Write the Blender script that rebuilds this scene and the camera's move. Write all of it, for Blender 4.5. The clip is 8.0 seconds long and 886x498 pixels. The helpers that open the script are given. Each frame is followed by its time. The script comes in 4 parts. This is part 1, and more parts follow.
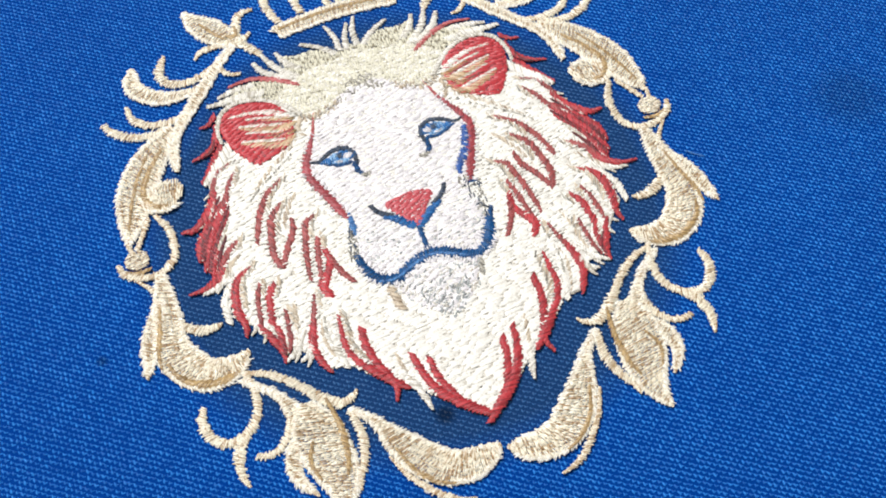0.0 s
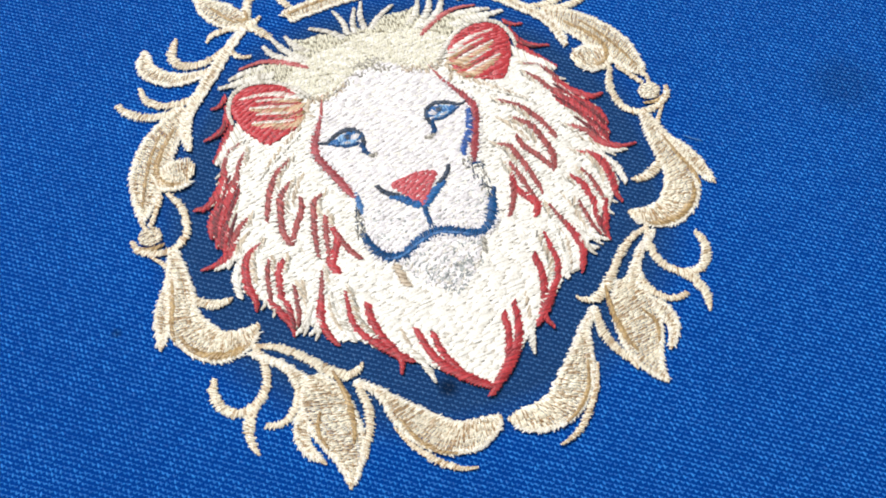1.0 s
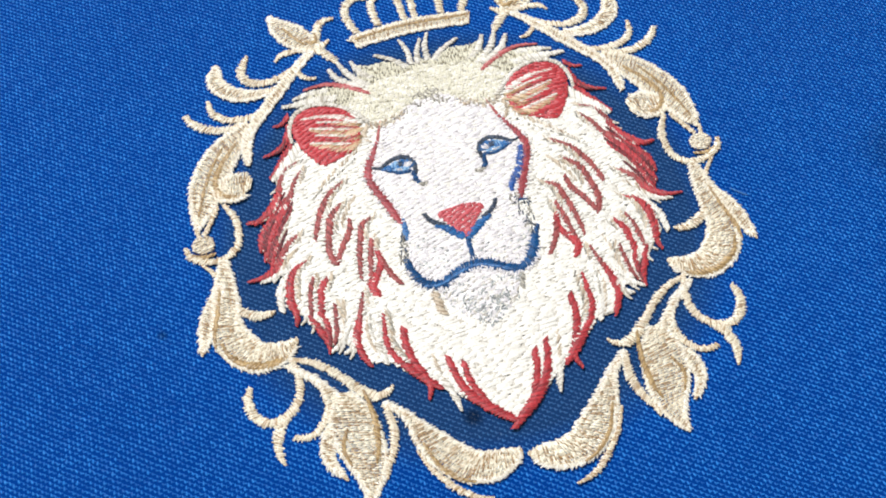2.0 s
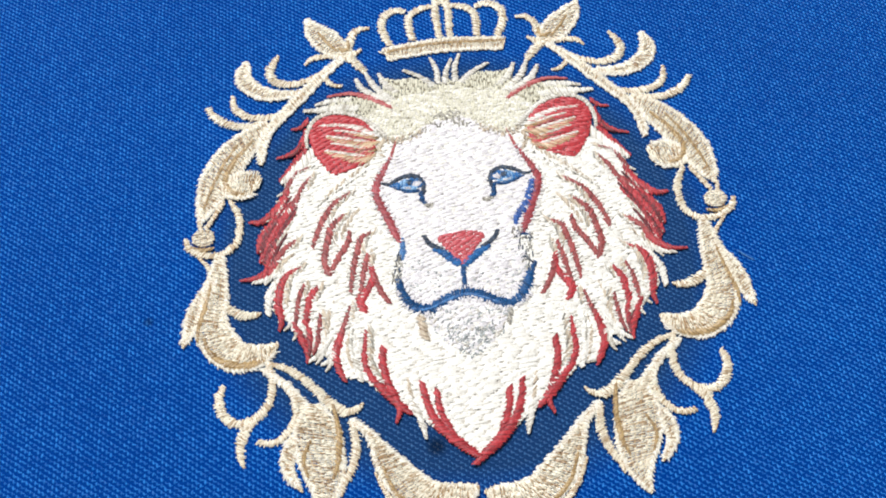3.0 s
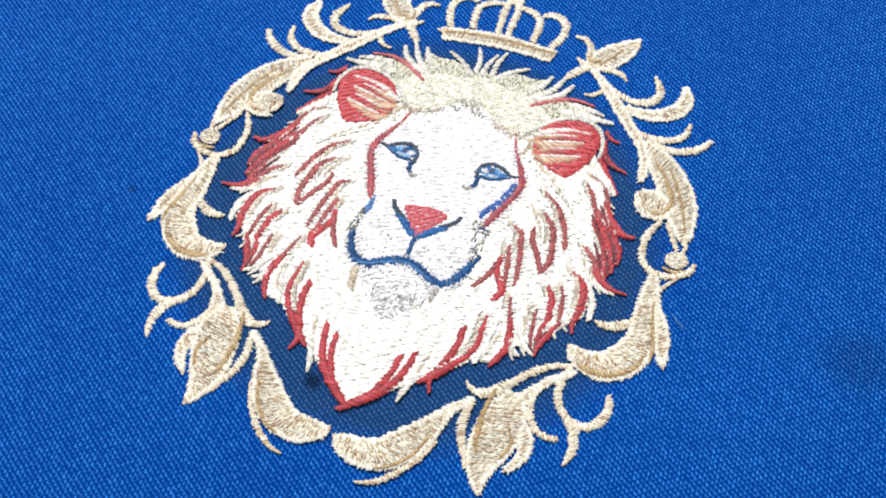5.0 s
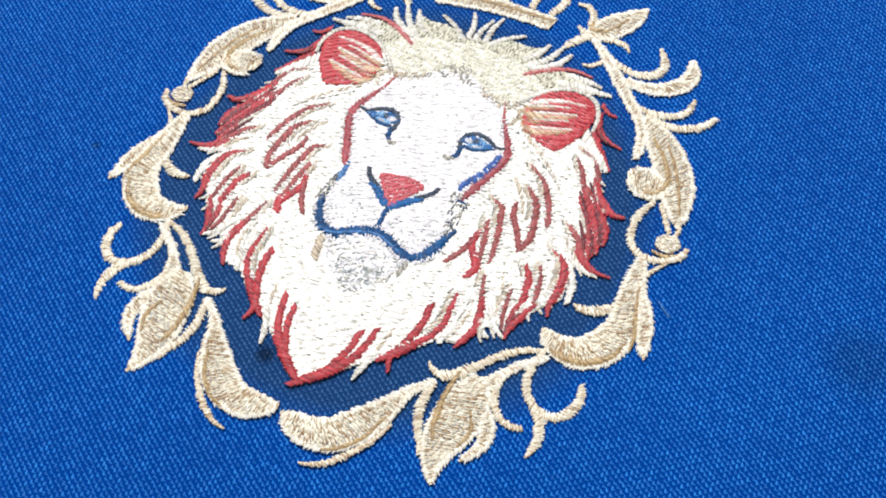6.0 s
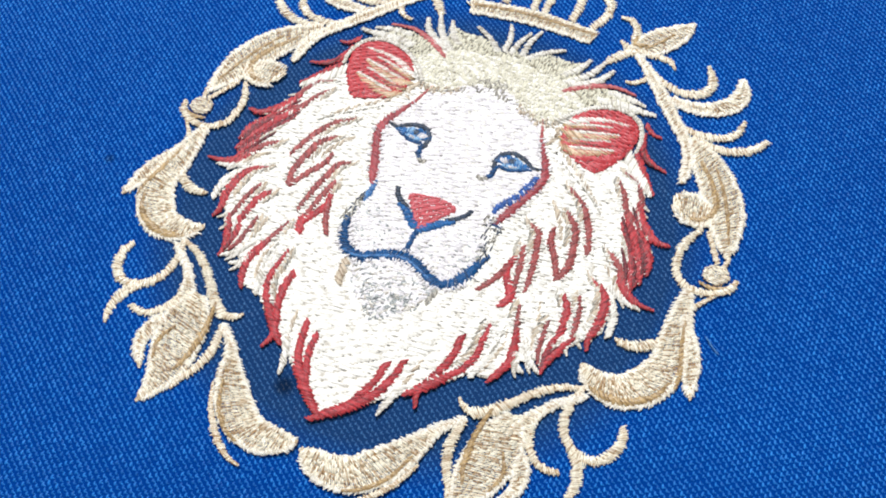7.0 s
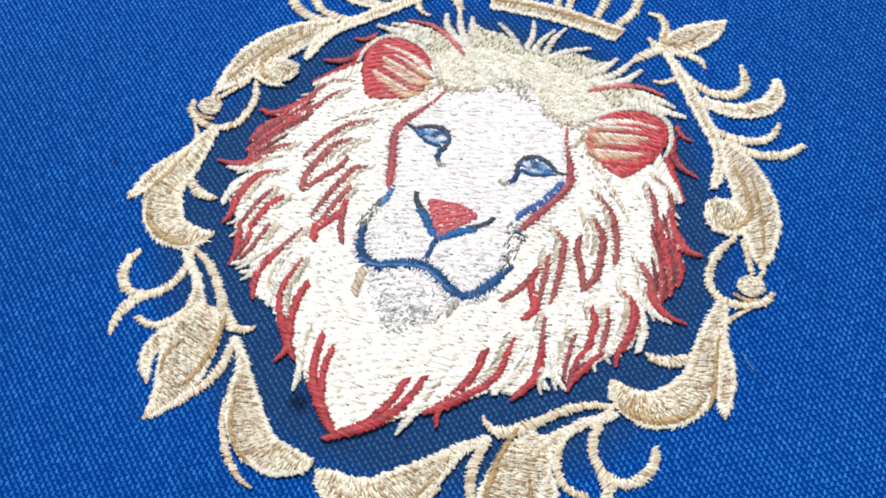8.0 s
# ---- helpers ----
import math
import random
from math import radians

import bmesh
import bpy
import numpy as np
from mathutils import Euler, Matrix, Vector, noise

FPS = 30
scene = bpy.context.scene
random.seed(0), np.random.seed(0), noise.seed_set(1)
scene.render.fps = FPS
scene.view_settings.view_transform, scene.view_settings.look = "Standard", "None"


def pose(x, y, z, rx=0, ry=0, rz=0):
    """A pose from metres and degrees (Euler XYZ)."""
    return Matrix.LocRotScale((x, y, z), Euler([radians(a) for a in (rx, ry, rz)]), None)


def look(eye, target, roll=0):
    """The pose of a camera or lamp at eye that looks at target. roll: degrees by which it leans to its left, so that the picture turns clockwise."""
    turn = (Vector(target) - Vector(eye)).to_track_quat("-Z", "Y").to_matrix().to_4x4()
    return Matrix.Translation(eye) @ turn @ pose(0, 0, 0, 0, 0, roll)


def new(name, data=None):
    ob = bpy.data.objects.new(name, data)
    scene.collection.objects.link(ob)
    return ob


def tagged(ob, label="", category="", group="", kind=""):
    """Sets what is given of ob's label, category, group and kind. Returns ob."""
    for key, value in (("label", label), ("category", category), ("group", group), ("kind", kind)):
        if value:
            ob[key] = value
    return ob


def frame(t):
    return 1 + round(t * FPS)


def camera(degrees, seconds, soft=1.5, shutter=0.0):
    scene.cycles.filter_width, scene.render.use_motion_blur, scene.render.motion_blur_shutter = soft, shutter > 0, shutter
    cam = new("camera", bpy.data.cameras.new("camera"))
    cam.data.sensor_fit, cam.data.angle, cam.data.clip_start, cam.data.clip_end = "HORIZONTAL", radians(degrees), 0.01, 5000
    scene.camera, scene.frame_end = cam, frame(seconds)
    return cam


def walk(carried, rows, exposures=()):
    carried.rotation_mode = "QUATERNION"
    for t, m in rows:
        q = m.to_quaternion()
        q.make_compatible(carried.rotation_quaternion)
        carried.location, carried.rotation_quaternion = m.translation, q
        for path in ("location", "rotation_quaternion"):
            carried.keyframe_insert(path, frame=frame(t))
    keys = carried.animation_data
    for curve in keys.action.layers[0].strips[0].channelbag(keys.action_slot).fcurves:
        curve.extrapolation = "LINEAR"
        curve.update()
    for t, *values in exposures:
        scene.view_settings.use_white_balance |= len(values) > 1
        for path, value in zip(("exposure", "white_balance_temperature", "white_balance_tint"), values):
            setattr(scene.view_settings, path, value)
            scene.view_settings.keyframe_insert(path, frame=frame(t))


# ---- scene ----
SOFT = 1.85
EXPOSURES = [(0, -0.08, 6500, 10), (1.5, -0.06, 6480, 10), (3, -0.08, 6390, 10), (4.5, 0.03, 6300, 10), (6.5, -0.01, 6300, 10), (8, -0.12, 6390, 10)]
cam = camera(42.00, 8.0, soft=SOFT)
CM = 0.01
PATH = [
    (0, (-3.322, -9.972, 16.571), (-2.957, -9.001, 14.861), 0.0),
    (0.5, (-3.403, -9.966, 16.623), (-3.032, -8.993, 14.916), 0.2),
    (1, (-3.542, -10.383, 16.979), (-3.183, -9.426, 15.260), 0.5),
    (1.5, (-3.296, -10.679, 17.536), (-2.987, -9.696, 15.822), -0.5),
    (1.7, (-3.229, -10.629, 17.601), (-2.947, -9.624, 15.895), -0.9),
    (2.8, (-1.684, -10.478, 17.730), (-1.556, -9.460, 16.013), -0.2),
    (3, (-1.357, -10.379, 17.820), (-1.259, -9.347, 16.110), -0.1),
    (3.5, (-0.174, -9.780, 18.070), (-0.145, -8.773, 16.342), 1.9),
    (4, (1.440, -10.425, 18.523), (1.355, -9.428, 16.791), 2.2),
    (4.5, (2.700, -11.417, 18.554), (2.459, -10.411, 16.843), 0.9),
    (4.7, (3.230, -11.220, 18.799), (2.964, -10.214, 17.091), 0.9),
    (5.8, (5.051, -10.366, 16.861), (4.648, -9.384, 15.166), -1.5),
    (6, (5.253, -10.126, 16.913), (4.846, -9.155, 15.213), -1.9),
    (6.5, (4.787, -9.953, 17.051), (4.333, -8.978, 15.365), -3.1),
    (7, (4.659, -9.417, 16.003), (4.222, -8.442, 14.313), -2.0),
    (7.5, (4.275, -8.807, 15.664), (3.863, -7.852, 13.956), -1.1),
    (8, (4.081, -8.844, 15.452), (3.648, -7.887, 13.750), -2.1),
]
walk(cam, [(t, look(Vector(eye) * CM, Vector(target) * CM, roll)) for t, eye, target, roll in PATH], EXPOSURES)


# ---- light: a plain room with one unseen lamp added overhead ----
world = bpy.data.worlds.new("room_world")
scene.world = world
world.use_nodes = True
world.node_tree.nodes["Background"].inputs[0].default_value = (0.8, 0.88, 1.0, 1)
world.node_tree.nodes["Background"].inputs[1].default_value = 0.3


def area_lamp(name, eye, target, size, power, colour):
    data = bpy.data.lights.new(name, "AREA")
    data.shape, data.size, data.energy, data.color = "DISK", size, power, colour
    lamp = new(name, data)
    lamp.matrix_world = look(eye, target)
    return lamp


area_lamp("ceiling_lamp", (-0.5, 0.7, 1.5), (0, 0, 0), 0.6, 37.5, (0.96, 0.985, 1.0))


# ---- materials ----
def material(name):
    m = bpy.data.materials.new(name)
    m.use_nodes = True
    nodes, links = m.node_tree.nodes, m.node_tree.links
    return m, nodes, links, nodes["Principled BSDF"]


def mixed(nodes, links, factor, a, b):
    n = nodes.new("ShaderNodeMix")
    n.data_type = "RGBA"
    for socket, value in ((n.inputs[0], factor), (n.inputs[6], a), (n.inputs[7], b)):
        if hasattr(value, "is_output"):
            links.new(value, socket)
        elif isinstance(value, tuple):
            socket.default_value = (*value, 1)
        else:
            socket.default_value = value
    return n.outputs[2]


def thread(name, dark, light, rough=0.42, sheen=0.1, lustre=0.5, gloss=0.5):
    """Twisted embroidery thread: each stitch has its own tone, and fine plies run along it."""
    m, nodes, links, bsdf = material(name)
    # the tone also carries painted rims and shade between stitches
    ply = nodes.new("ShaderNodeAttribute")
    ply.attribute_name = "tone_and_shade"
    coord = nodes.new("ShaderNodeTexCoord")
    grain = nodes.new("ShaderNodeTexNoise")
    grain.inputs["Scale"].default_value = 1400
    grain.inputs["Detail"].default_value = 3
    links.new(coord.outputs["Object"], grain.inputs["Vector"])
    wide = nodes.new("ShaderNodeTexNoise")
    wide.inputs["Scale"].default_value = 160
    links.new(coord.outputs["Object"], wide.inputs["Vector"])
    fibre = nodes.new("ShaderNodeTexNoise")
    fibre.inputs["Scale"].default_value, fibre.inputs["Detail"].default_value = 2600, 2
    links.new(coord.outputs["Object"], fibre.inputs["Vector"])
    # lustre is a random colour swing that imitates the sparkle of fibres
    swing = nodes.new("ShaderNodeMapRange")
    swing.clamp = False
    swing.inputs["From Min"].default_value, swing.inputs["From Max"].default_value = 0.3, 0.7
    swing.inputs["To Min"].default_value, swing.inputs["To Max"].default_value = -lustre / 2, lustre / 2
    links.new(fibre.outputs["Fac"], swing.inputs["Value"])
    add = nodes.new("ShaderNodeMath")
    add.operation, add.use_clamp = "ADD", True
    links.new(ply.outputs["Fac"], add.inputs[0])
    links.new(swing.outputs[0], add.inputs[1])
    tone = mixed(nodes, links, add.outputs[0], dark, light)
    fade = nodes.new("ShaderNodeMapRange")
    fade.inputs["From Min"].default_value, fade.inputs["From Max"].default_value = 0.35, 0.75
    fade.inputs["To Min"].default_value, fade.inputs["To Max"].default_value = 0.0, 0.28
    links.new(wide.outputs["Fac"], fade.inputs["Value"])
    both_tones = mixed(nodes, links, fade.outputs[0], tone, tuple((p + q) / 2 for p, q in zip(dark, light)))
    links.new(both_tones, bsdf.inputs["Base Color"])
    ramp = nodes.new("ShaderNodeMapRange")
    ramp.inputs["To Min"].default_value, ramp.inputs["To Max"].default_value = rough - 0.12, rough + 0.15
    links.new(grain.outputs["Fac"], ramp.inputs["Value"])
    links.new(ramp.outputs[0], bsdf.inputs["Roughness"])
    bump = nodes.new("ShaderNodeBump")
    bump.inputs["Strength"].default_value, bump.inputs["Distance"].default_value = 0.5, 0.0002
    links.new(grain.outputs["Fac"], bump.inputs["Height"])
    links.new(bump.outputs[0], bsdf.inputs["Normal"])
    bsdf.inputs["Sheen Weight"].default_value = sheen
    bsdf.inputs["Specular IOR Level"].default_value = gloss
    return m


GOLD = thread("gold_thread", (0.36, 0.18, 0.04), (1.0, 0.925, 0.745), 0.24, lustre=0.3, gloss=1.0)
# brighter copy of the gold, for the added bright rims
RIM_GOLD = thread("rim_highlight_thread", (0.50, 0.40, 0.27), (1.0, 0.96, 0.88), 0.3, lustre=0.3, gloss=0.9)
OCHRE = thread("ochre_thread", (0.19, 0.105, 0.033), (0.62, 0.42, 0.19), 0.3, gloss=0.7)
TAN = thread("tan_thread", (0.26, 0.13, 0.05), (0.80, 0.60, 0.38), 0.35)
CREAM = thread("cream_thread", (0.38, 0.32, 0.24), (0.96, 0.92, 0.855))
WHITE = thread("white_thread", (0.28, 0.24, 0.25), (0.89, 0.84, 0.855))
KHAKI = thread("khaki_thread", (0.26, 0.215, 0.13), (0.84, 0.79, 0.63), lustre=0.5)
FAWN = thread("fawn_thread", (0.24, 0.155, 0.095), (0.74, 0.62, 0.47))
GREY = thread("cool_grey_thread", (0.11, 0.125, 0.13), (0.58, 0.60, 0.59))
ASH = thread("ash_thread", (0.10, 0.09, 0.075), (0.58, 0.53, 0.45))
CRIMSON = thread("crimson_thread", (0.16, 0.018, 0.026), (0.50, 0.08, 0.095))
RED = thread("red_thread", (0.18, 0.008, 0.014), (0.61, 0.050, 0.062))
ROSE = thread("rose_thread", (0.30, 0.04, 0.04), (0.66, 0.17, 0.17))
MAROON = thread("maroon_thread", (0.13, 0.02, 0.02), (0.48, 0.10, 0.095))
BLUE = thread("blue_thread", (0.002, 0.022, 0.075), (0.005, 0.10, 0.30), sheen=0.03, gloss=0.3)
EYE = thread("eye_blue_thread", (0.006, 0.045, 0.15), (0.03, 0.19, 0.50), sheen=0.03, gloss=0.3)
SKY = thread("sky_thread", (0.01, 0.06, 0.2), (0.08, 0.28, 0.62))
ROYAL = thread("royal_blue_thread", (0.005, 0.03, 0.14), (0.02, 0.13, 0.50))
PALE = thread("pale_blue_thread", (0.05, 0.19, 0.43), (0.42, 0.66, 0.90))
WINE = thread("wine_thread", (0.035, 0.004, 0.008), (0.24, 0.022, 0.032))
NOSE = thread("nose_rose_thread", (0.29, 0.03, 0.036), (0.63, 0.09, 0.11))
NAVY = thread("navy_thread", (0.006, 0.010, 0.02), (0.04, 0.07, 0.13))


def knit(name, dark, light, shade_tone, rough, gloss):
    """Blue polyester knit with dye variation, three small old stains and shade painted inside the wreath."""
    m, nodes, links, bsdf = material(name)
    geo = nodes.new("ShaderNodeNewGeometry")
    coord = nodes.new("ShaderNodeTexCoord")
    fuzz = nodes.new("ShaderNodeTexNoise")
    fuzz.inputs["Scale"].default_value, fuzz.inputs["Detail"].default_value = 1800, 3
    links.new(coord.outputs["Object"], fuzz.inputs["Vector"])
    wide = nodes.new("ShaderNodeTexNoise")
    wide.inputs["Scale"].default_value, wide.inputs["Detail"].default_value = 22, 4
    links.new(coord.outputs["Object"], wide.inputs["Vector"])
    tone = mixed(nodes, links, geo.outputs["Random Per Island"], dark, light)
    tone2 = mixed(nodes, links, wide.outputs["Fac"], dark, light)
    colour = mixed(nodes, links, 0.4, tone, tone2)
    # inside the wreath the dark shade round the sewing is painted as greyer blue
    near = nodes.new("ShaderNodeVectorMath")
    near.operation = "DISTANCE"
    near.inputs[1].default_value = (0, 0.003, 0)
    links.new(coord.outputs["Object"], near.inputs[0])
    shade_mask = nodes.new("ShaderNodeMapRange")
    shade_mask.inputs["From Min"].default_value, shade_mask.inputs["From Max"].default_value = 0.048, 0.041
    shade_mask.inputs["To Max"].default_value = 0.78
    links.new(near.outputs["Value"], shade_mask.inputs["Value"])
    colour = mixed(nodes, links, shade_mask.outputs[0], colour, shade_tone)
    for x, y, r, amount in ((0.083, -0.001, 0.0085, 0.28), (-0.008, -0.0336, 0.0022, 0.95), (-0.0558, -0.006, 0.0012, 0.5)):
        near = nodes.new("ShaderNodeVectorMath")
        near.operation = "DISTANCE"
        near.inputs[1].default_value = (x, y, 0)
        links.new(coord.outputs["Object"], near.inputs[0])
        soft = nodes.new("ShaderNodeMapRange")
        soft.inputs["From Min"].default_value, soft.inputs["From Max"].default_value = r, r * 0.35
        soft.inputs["To Max"].default_value = amount
        links.new(near.outputs["Value"], soft.inputs["Value"])
        colour = mixed(nodes, links, soft.outputs[0], colour, (0.003, 0.014, 0.045))
    links.new(colour, bsdf.inputs["Base Color"])
    bsdf.inputs["Roughness"].default_value = rough
    bsdf.inputs["Specular IOR Level"].default_value = gloss
    bump = nodes.new("ShaderNodeBump")
    bump.inputs["Strength"].default_value, bump.inputs["Distance"].default_value = 0.5, 0.0002
    links.new(fuzz.outputs["Fac"], bump.inputs["Height"])
    links.new(bump.outputs[0], bsdf.inputs["Normal"])
    return m


# the third colour is the shade painted inside the wreath
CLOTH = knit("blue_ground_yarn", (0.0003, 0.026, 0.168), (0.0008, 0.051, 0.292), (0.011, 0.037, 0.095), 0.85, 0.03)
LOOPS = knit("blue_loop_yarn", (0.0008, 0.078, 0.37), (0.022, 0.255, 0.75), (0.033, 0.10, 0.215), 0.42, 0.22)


def plain(name, colour, rough):
    m, nodes, links, bsdf = material(name)
    n = nodes.new("ShaderNodeTexNoise")
    n.inputs["Scale"].default_value = 9
    links.new(mixed(nodes, links, n.outputs["Fac"], tuple(c * 0.9 for c in colour), colour), bsdf.inputs["Base Color"])
    bsdf.inputs["Roughness"].default_value = rough
    return m


WALL = plain("wall_paint", (0.75, 0.74, 0.71), 0.8)
WOOD = plain("table_wood", (0.32, 0.2, 0.11), 0.5)


# ---- the room, the table and the cloth ----
def box(name, mat, lo, hi, parent=None, bevel=0.0):
    bm = bmesh.new()
    bmesh.ops.create_cube(bm, size=1)
    for v in bm.verts:
        v.co = [(a + b) / 2 + c * (b - a) for a, b, c in zip(lo, hi, v.co)]
    if bevel:
        bmesh.ops.bevel(bm, geom=bm.edges[:], offset=bevel, segments=2, affect="EDGES")
    me = bpy.data.meshes.new(name)
    bm.to_mesh(me)
    bm.free()
    me.materials.append(mat)
    ob = new(name, me)
    ob.parent = parent
    return ob


TOP = -0.0008
for name, lo, hi in (("wall_north", (-1.6, 1.6, -0.76), (1.6, 1.7, 1.8)), ("wall_south", (-1.6, -1.7, -0.76), (1.6, -1.6, 1.8)),
                     ("wall_east", (1.6, -1.7, -0.76), (1.7, 1.7, 1.8)), ("wall_west", (-1.7, -1.7, -0.76), (-1.6, 1.7, 1.8)),
                     ("floor", (-1.7, -1.7, -0.86), (1.7, 1.7, -0.76)), ("ceiling", (-1.7, -1.7, 1.8), (1.7, 1.7, 1.9))):
    tagged(box(name, WALL, lo, hi), "plain off-white painted room surface", name.split("_")[0], kind="structure")
table = tagged(new("table"), "plain brown wooden table under the blue cloth", "table")
table.location = (0, 0, -0.76)
for name, lo, hi in [("tabletop", (-0.6, -0.45, 0.732), (0.6, 0.45, 0.76 + TOP))] + [
        ("leg", (x - 0.03, y - 0.03, 0), (x + 0.03, y + 0.03, 0.732)) for x in (-0.54, 0.54) for y in (-0.39, 0.39)]:
    box(name, WOOD, lo, hi, table, 0.003)


def quads_object(name, verts, faces, mat, parent=None, tones=None):
    """A smooth mesh from arrays of corners (metres) and of quads."""
    me = bpy.data.meshes.new(name)
    me.vertices.add(len(verts))
    me.vertices.foreach_set("co", np.asarray(verts, dtype=np.float32).ravel())
    me.loops.add(faces.size)
    me.loops.foreach_set("vertex_index", faces.astype(np.int32).ravel())
    me.polygons.add(len(faces))
    me.polygons.foreach_set("loop_start", np.arange(0, faces.size, 4, dtype=np.int32))
    me.polygons.foreach_set("use_smooth", np.ones(len(faces), dtype=bool))
    me.update(calc_edges=True)
    me.validate()
    if tones is not None:
        me.attributes.new("tone_and_shade", "FLOAT", "POINT").data.foreach_set("value", np.asarray(tones, dtype=np.float32))
    me.materials.append(mat)
    ob = new(name, me)
    ob.parent = parent
    return ob


def grid_faces(rows, columns):
    r, c = np.meshgrid(np.arange(rows - 1), np.arange(columns - 1), indexing="ij")
    a = (r * columns + c).ravel()
    return np.stack([a, a + 1, a + columns + 1, a + columns], axis=1)


def sag(x, y):
    """The gentle unevenness of the cloth lying on the table, in metres."""
    return 0.00018 * np.sin(x * 61 + 1.0) * np.sin(y * 53 + 0.4) - 0.0002


nx, ny = 150, 130
gx, gy = np.meshgrid(np.linspace(-0.3, 0.3, nx), np.linspace(-0.26, 0.26, ny))
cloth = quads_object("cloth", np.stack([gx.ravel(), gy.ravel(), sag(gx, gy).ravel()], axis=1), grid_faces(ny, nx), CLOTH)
thick = cloth.modifiers.new("thickness", "SOLIDIFY")
thick.thickness, thick.offset = 0.0004, -1
tagged(cloth, "royal blue knitted polyester cloth lying flat on a table", "cloth")


def knit_loops():
    """The raised yarn loops of the knit: staggered columns of stitches with two slanted legs each."""
    dx, dy = 0.00070, 0.00102
    c, r = np.meshgrid(np.arange(-166, 167), np.arange(-85, 102))
    rng = np.random.default_rng(3)
    x = (c * dx + rng.normal(0, 0.000035, c.shape)).ravel()
    y = ((r + 0.5 * (c % 2)) * dy + rng.normal(0, 0.00005, c.shape)).ravel()
    x, y = np.concatenate([x - 0.00013, x + 0.00017]), np.concatenate([y, y - 0.00012])
    side = np.repeat((1.0, -1.0), c.size)
    size = rng.uniform(0.7, 1.12, x.size) * np.where(side > 0, 1.12, 0.72)
    inside = np.clip((1.08 - np.hypot(x / 0.047, (y - 0.004) / 0.047)) / 0.16, 0, 1)  # loops shrunk and flattened to darken the knit inside the wreath
    size *= 1 - 0.2 * inside
    high = rng.uniform(0.8, 1.2, x.size) * np.where(side > 0, 1.05, 0.7) * (1 - 0.5 * inside)
    lean = np.where(side > 0, np.radians(-8), np.radians(-82)) + rng.normal(0, 0.16, x.size)
    u, v = np.meshgrid((-1, 0, 1), (-1, 0, 1))
    u, v = u.ravel(), v.ravel()
    z = np.where((u == 0) & (v == 0), 0.00024, np.where(u * v == 0, 0.00010, -0.00008))
    pu = u * np.where(v == 0, 1.0, 0.75) * 0.00015
    pv = v * np.where(u == 0, 1.0, 0.8) * 0.00034
    px = x[:, None] + size[:, None] * (pu * np.cos(lean)[:, None] + pv * np.sin(lean)[:, None])
    py = y[:, None] + size[:, None] * (pv * np.cos(lean)[:, None] - pu * np.sin(lean)[:, None])
    pz = sag(x, y)[:, None] + z[None, :] * high[:, None]
    verts = np.stack([px.ravel(), py.ravel(), pz.ravel()], axis=1)
    faces = (grid_faces(3, 3)[None] + 9 * np.arange(x.size)[:, None, None]).reshape(-1, 4)
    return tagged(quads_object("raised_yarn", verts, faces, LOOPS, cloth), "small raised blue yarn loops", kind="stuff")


knit_loops()


# ---- sewing: every stitch is a thread of its own shape ----
rng = np.random.default_rng(11)
MM = 0.001
MIRROR = ((1.0259, 0.0613, -0.495), (-0.0135, 1.0141, -0.223))
# shifts that fit the right half to the camera's view: x, y, by how much
FIT_SHIFTS = [(41.9, 50.8, -0.32, 0.78), (35.4, 52.0, -0.58, -0.07), (44.2, 42.3, 0.47, -0.34), (49.0, 39.6, -0.21, -0.82), (30.0, 61.5, 0.03, -0.63), (37.9, 24.8, -0.11, 0.25), (37.7, 20.9, -0.12, -0.09), (48.7, 12.9, 0.33, 0.38), (50.6, 8.3, 0.40, 0.62), (36.2, -7.1, -0.11, -0.29), (32.9, -13.2, -0.15, -0.38), (49.9, -13.0, 0.44, -0.02), (42.2, -20.6, -0.31, -0.22), (37.7, -36.0, -0.29, 0.03), (18.0, -25.1, -0.65, 0.1), (40.5, -0.1, 0.09, -0.05), (39.4, 12.1, 0.29, 0.10), (5.3, 13.1, 0.86, 0.70), (6.6, 6.5, 0.10, -0.02), (32.1, 33.0, -0.61, 0.20), (24.4, -0.5, 0.52, -0.17), (12.4, -29.9, -0.16, 0.10), (7.6, -23.0, -0.14, -0.14), (32.5, -11.3, 0.22, 0.77), (22.5, -33.0, 0.6, 0.3), (26.5, -39.5, 0.3, 0.8), (27.8, -45.0, 0.3, 1.2), (40.8, -10.6, 0.5, -0.5)]


def mirrored(p):
    """A place (mm) of the left half on the right half, skewed and shifted to fit the camera's view."""
    a, b = MIRROR
    x, y = -p[0], p[1]
    x, y = a[0] * x + a[1] * y + a[2], b[0] * x + b[1] * y + b[2]
    shifts = [(math.exp(-((x - u) ** 2 + (y - v) ** 2) / 72), s, t) for u, v, s, t in FIT_SHIFTS]
    total = 0.35 + sum(k for k, _, _ in shifts)
    return (x + sum(k * s for k, s, _ in shifts) / total, y + sum(k * t for k, _, t in shifts) / total, *p[2:])


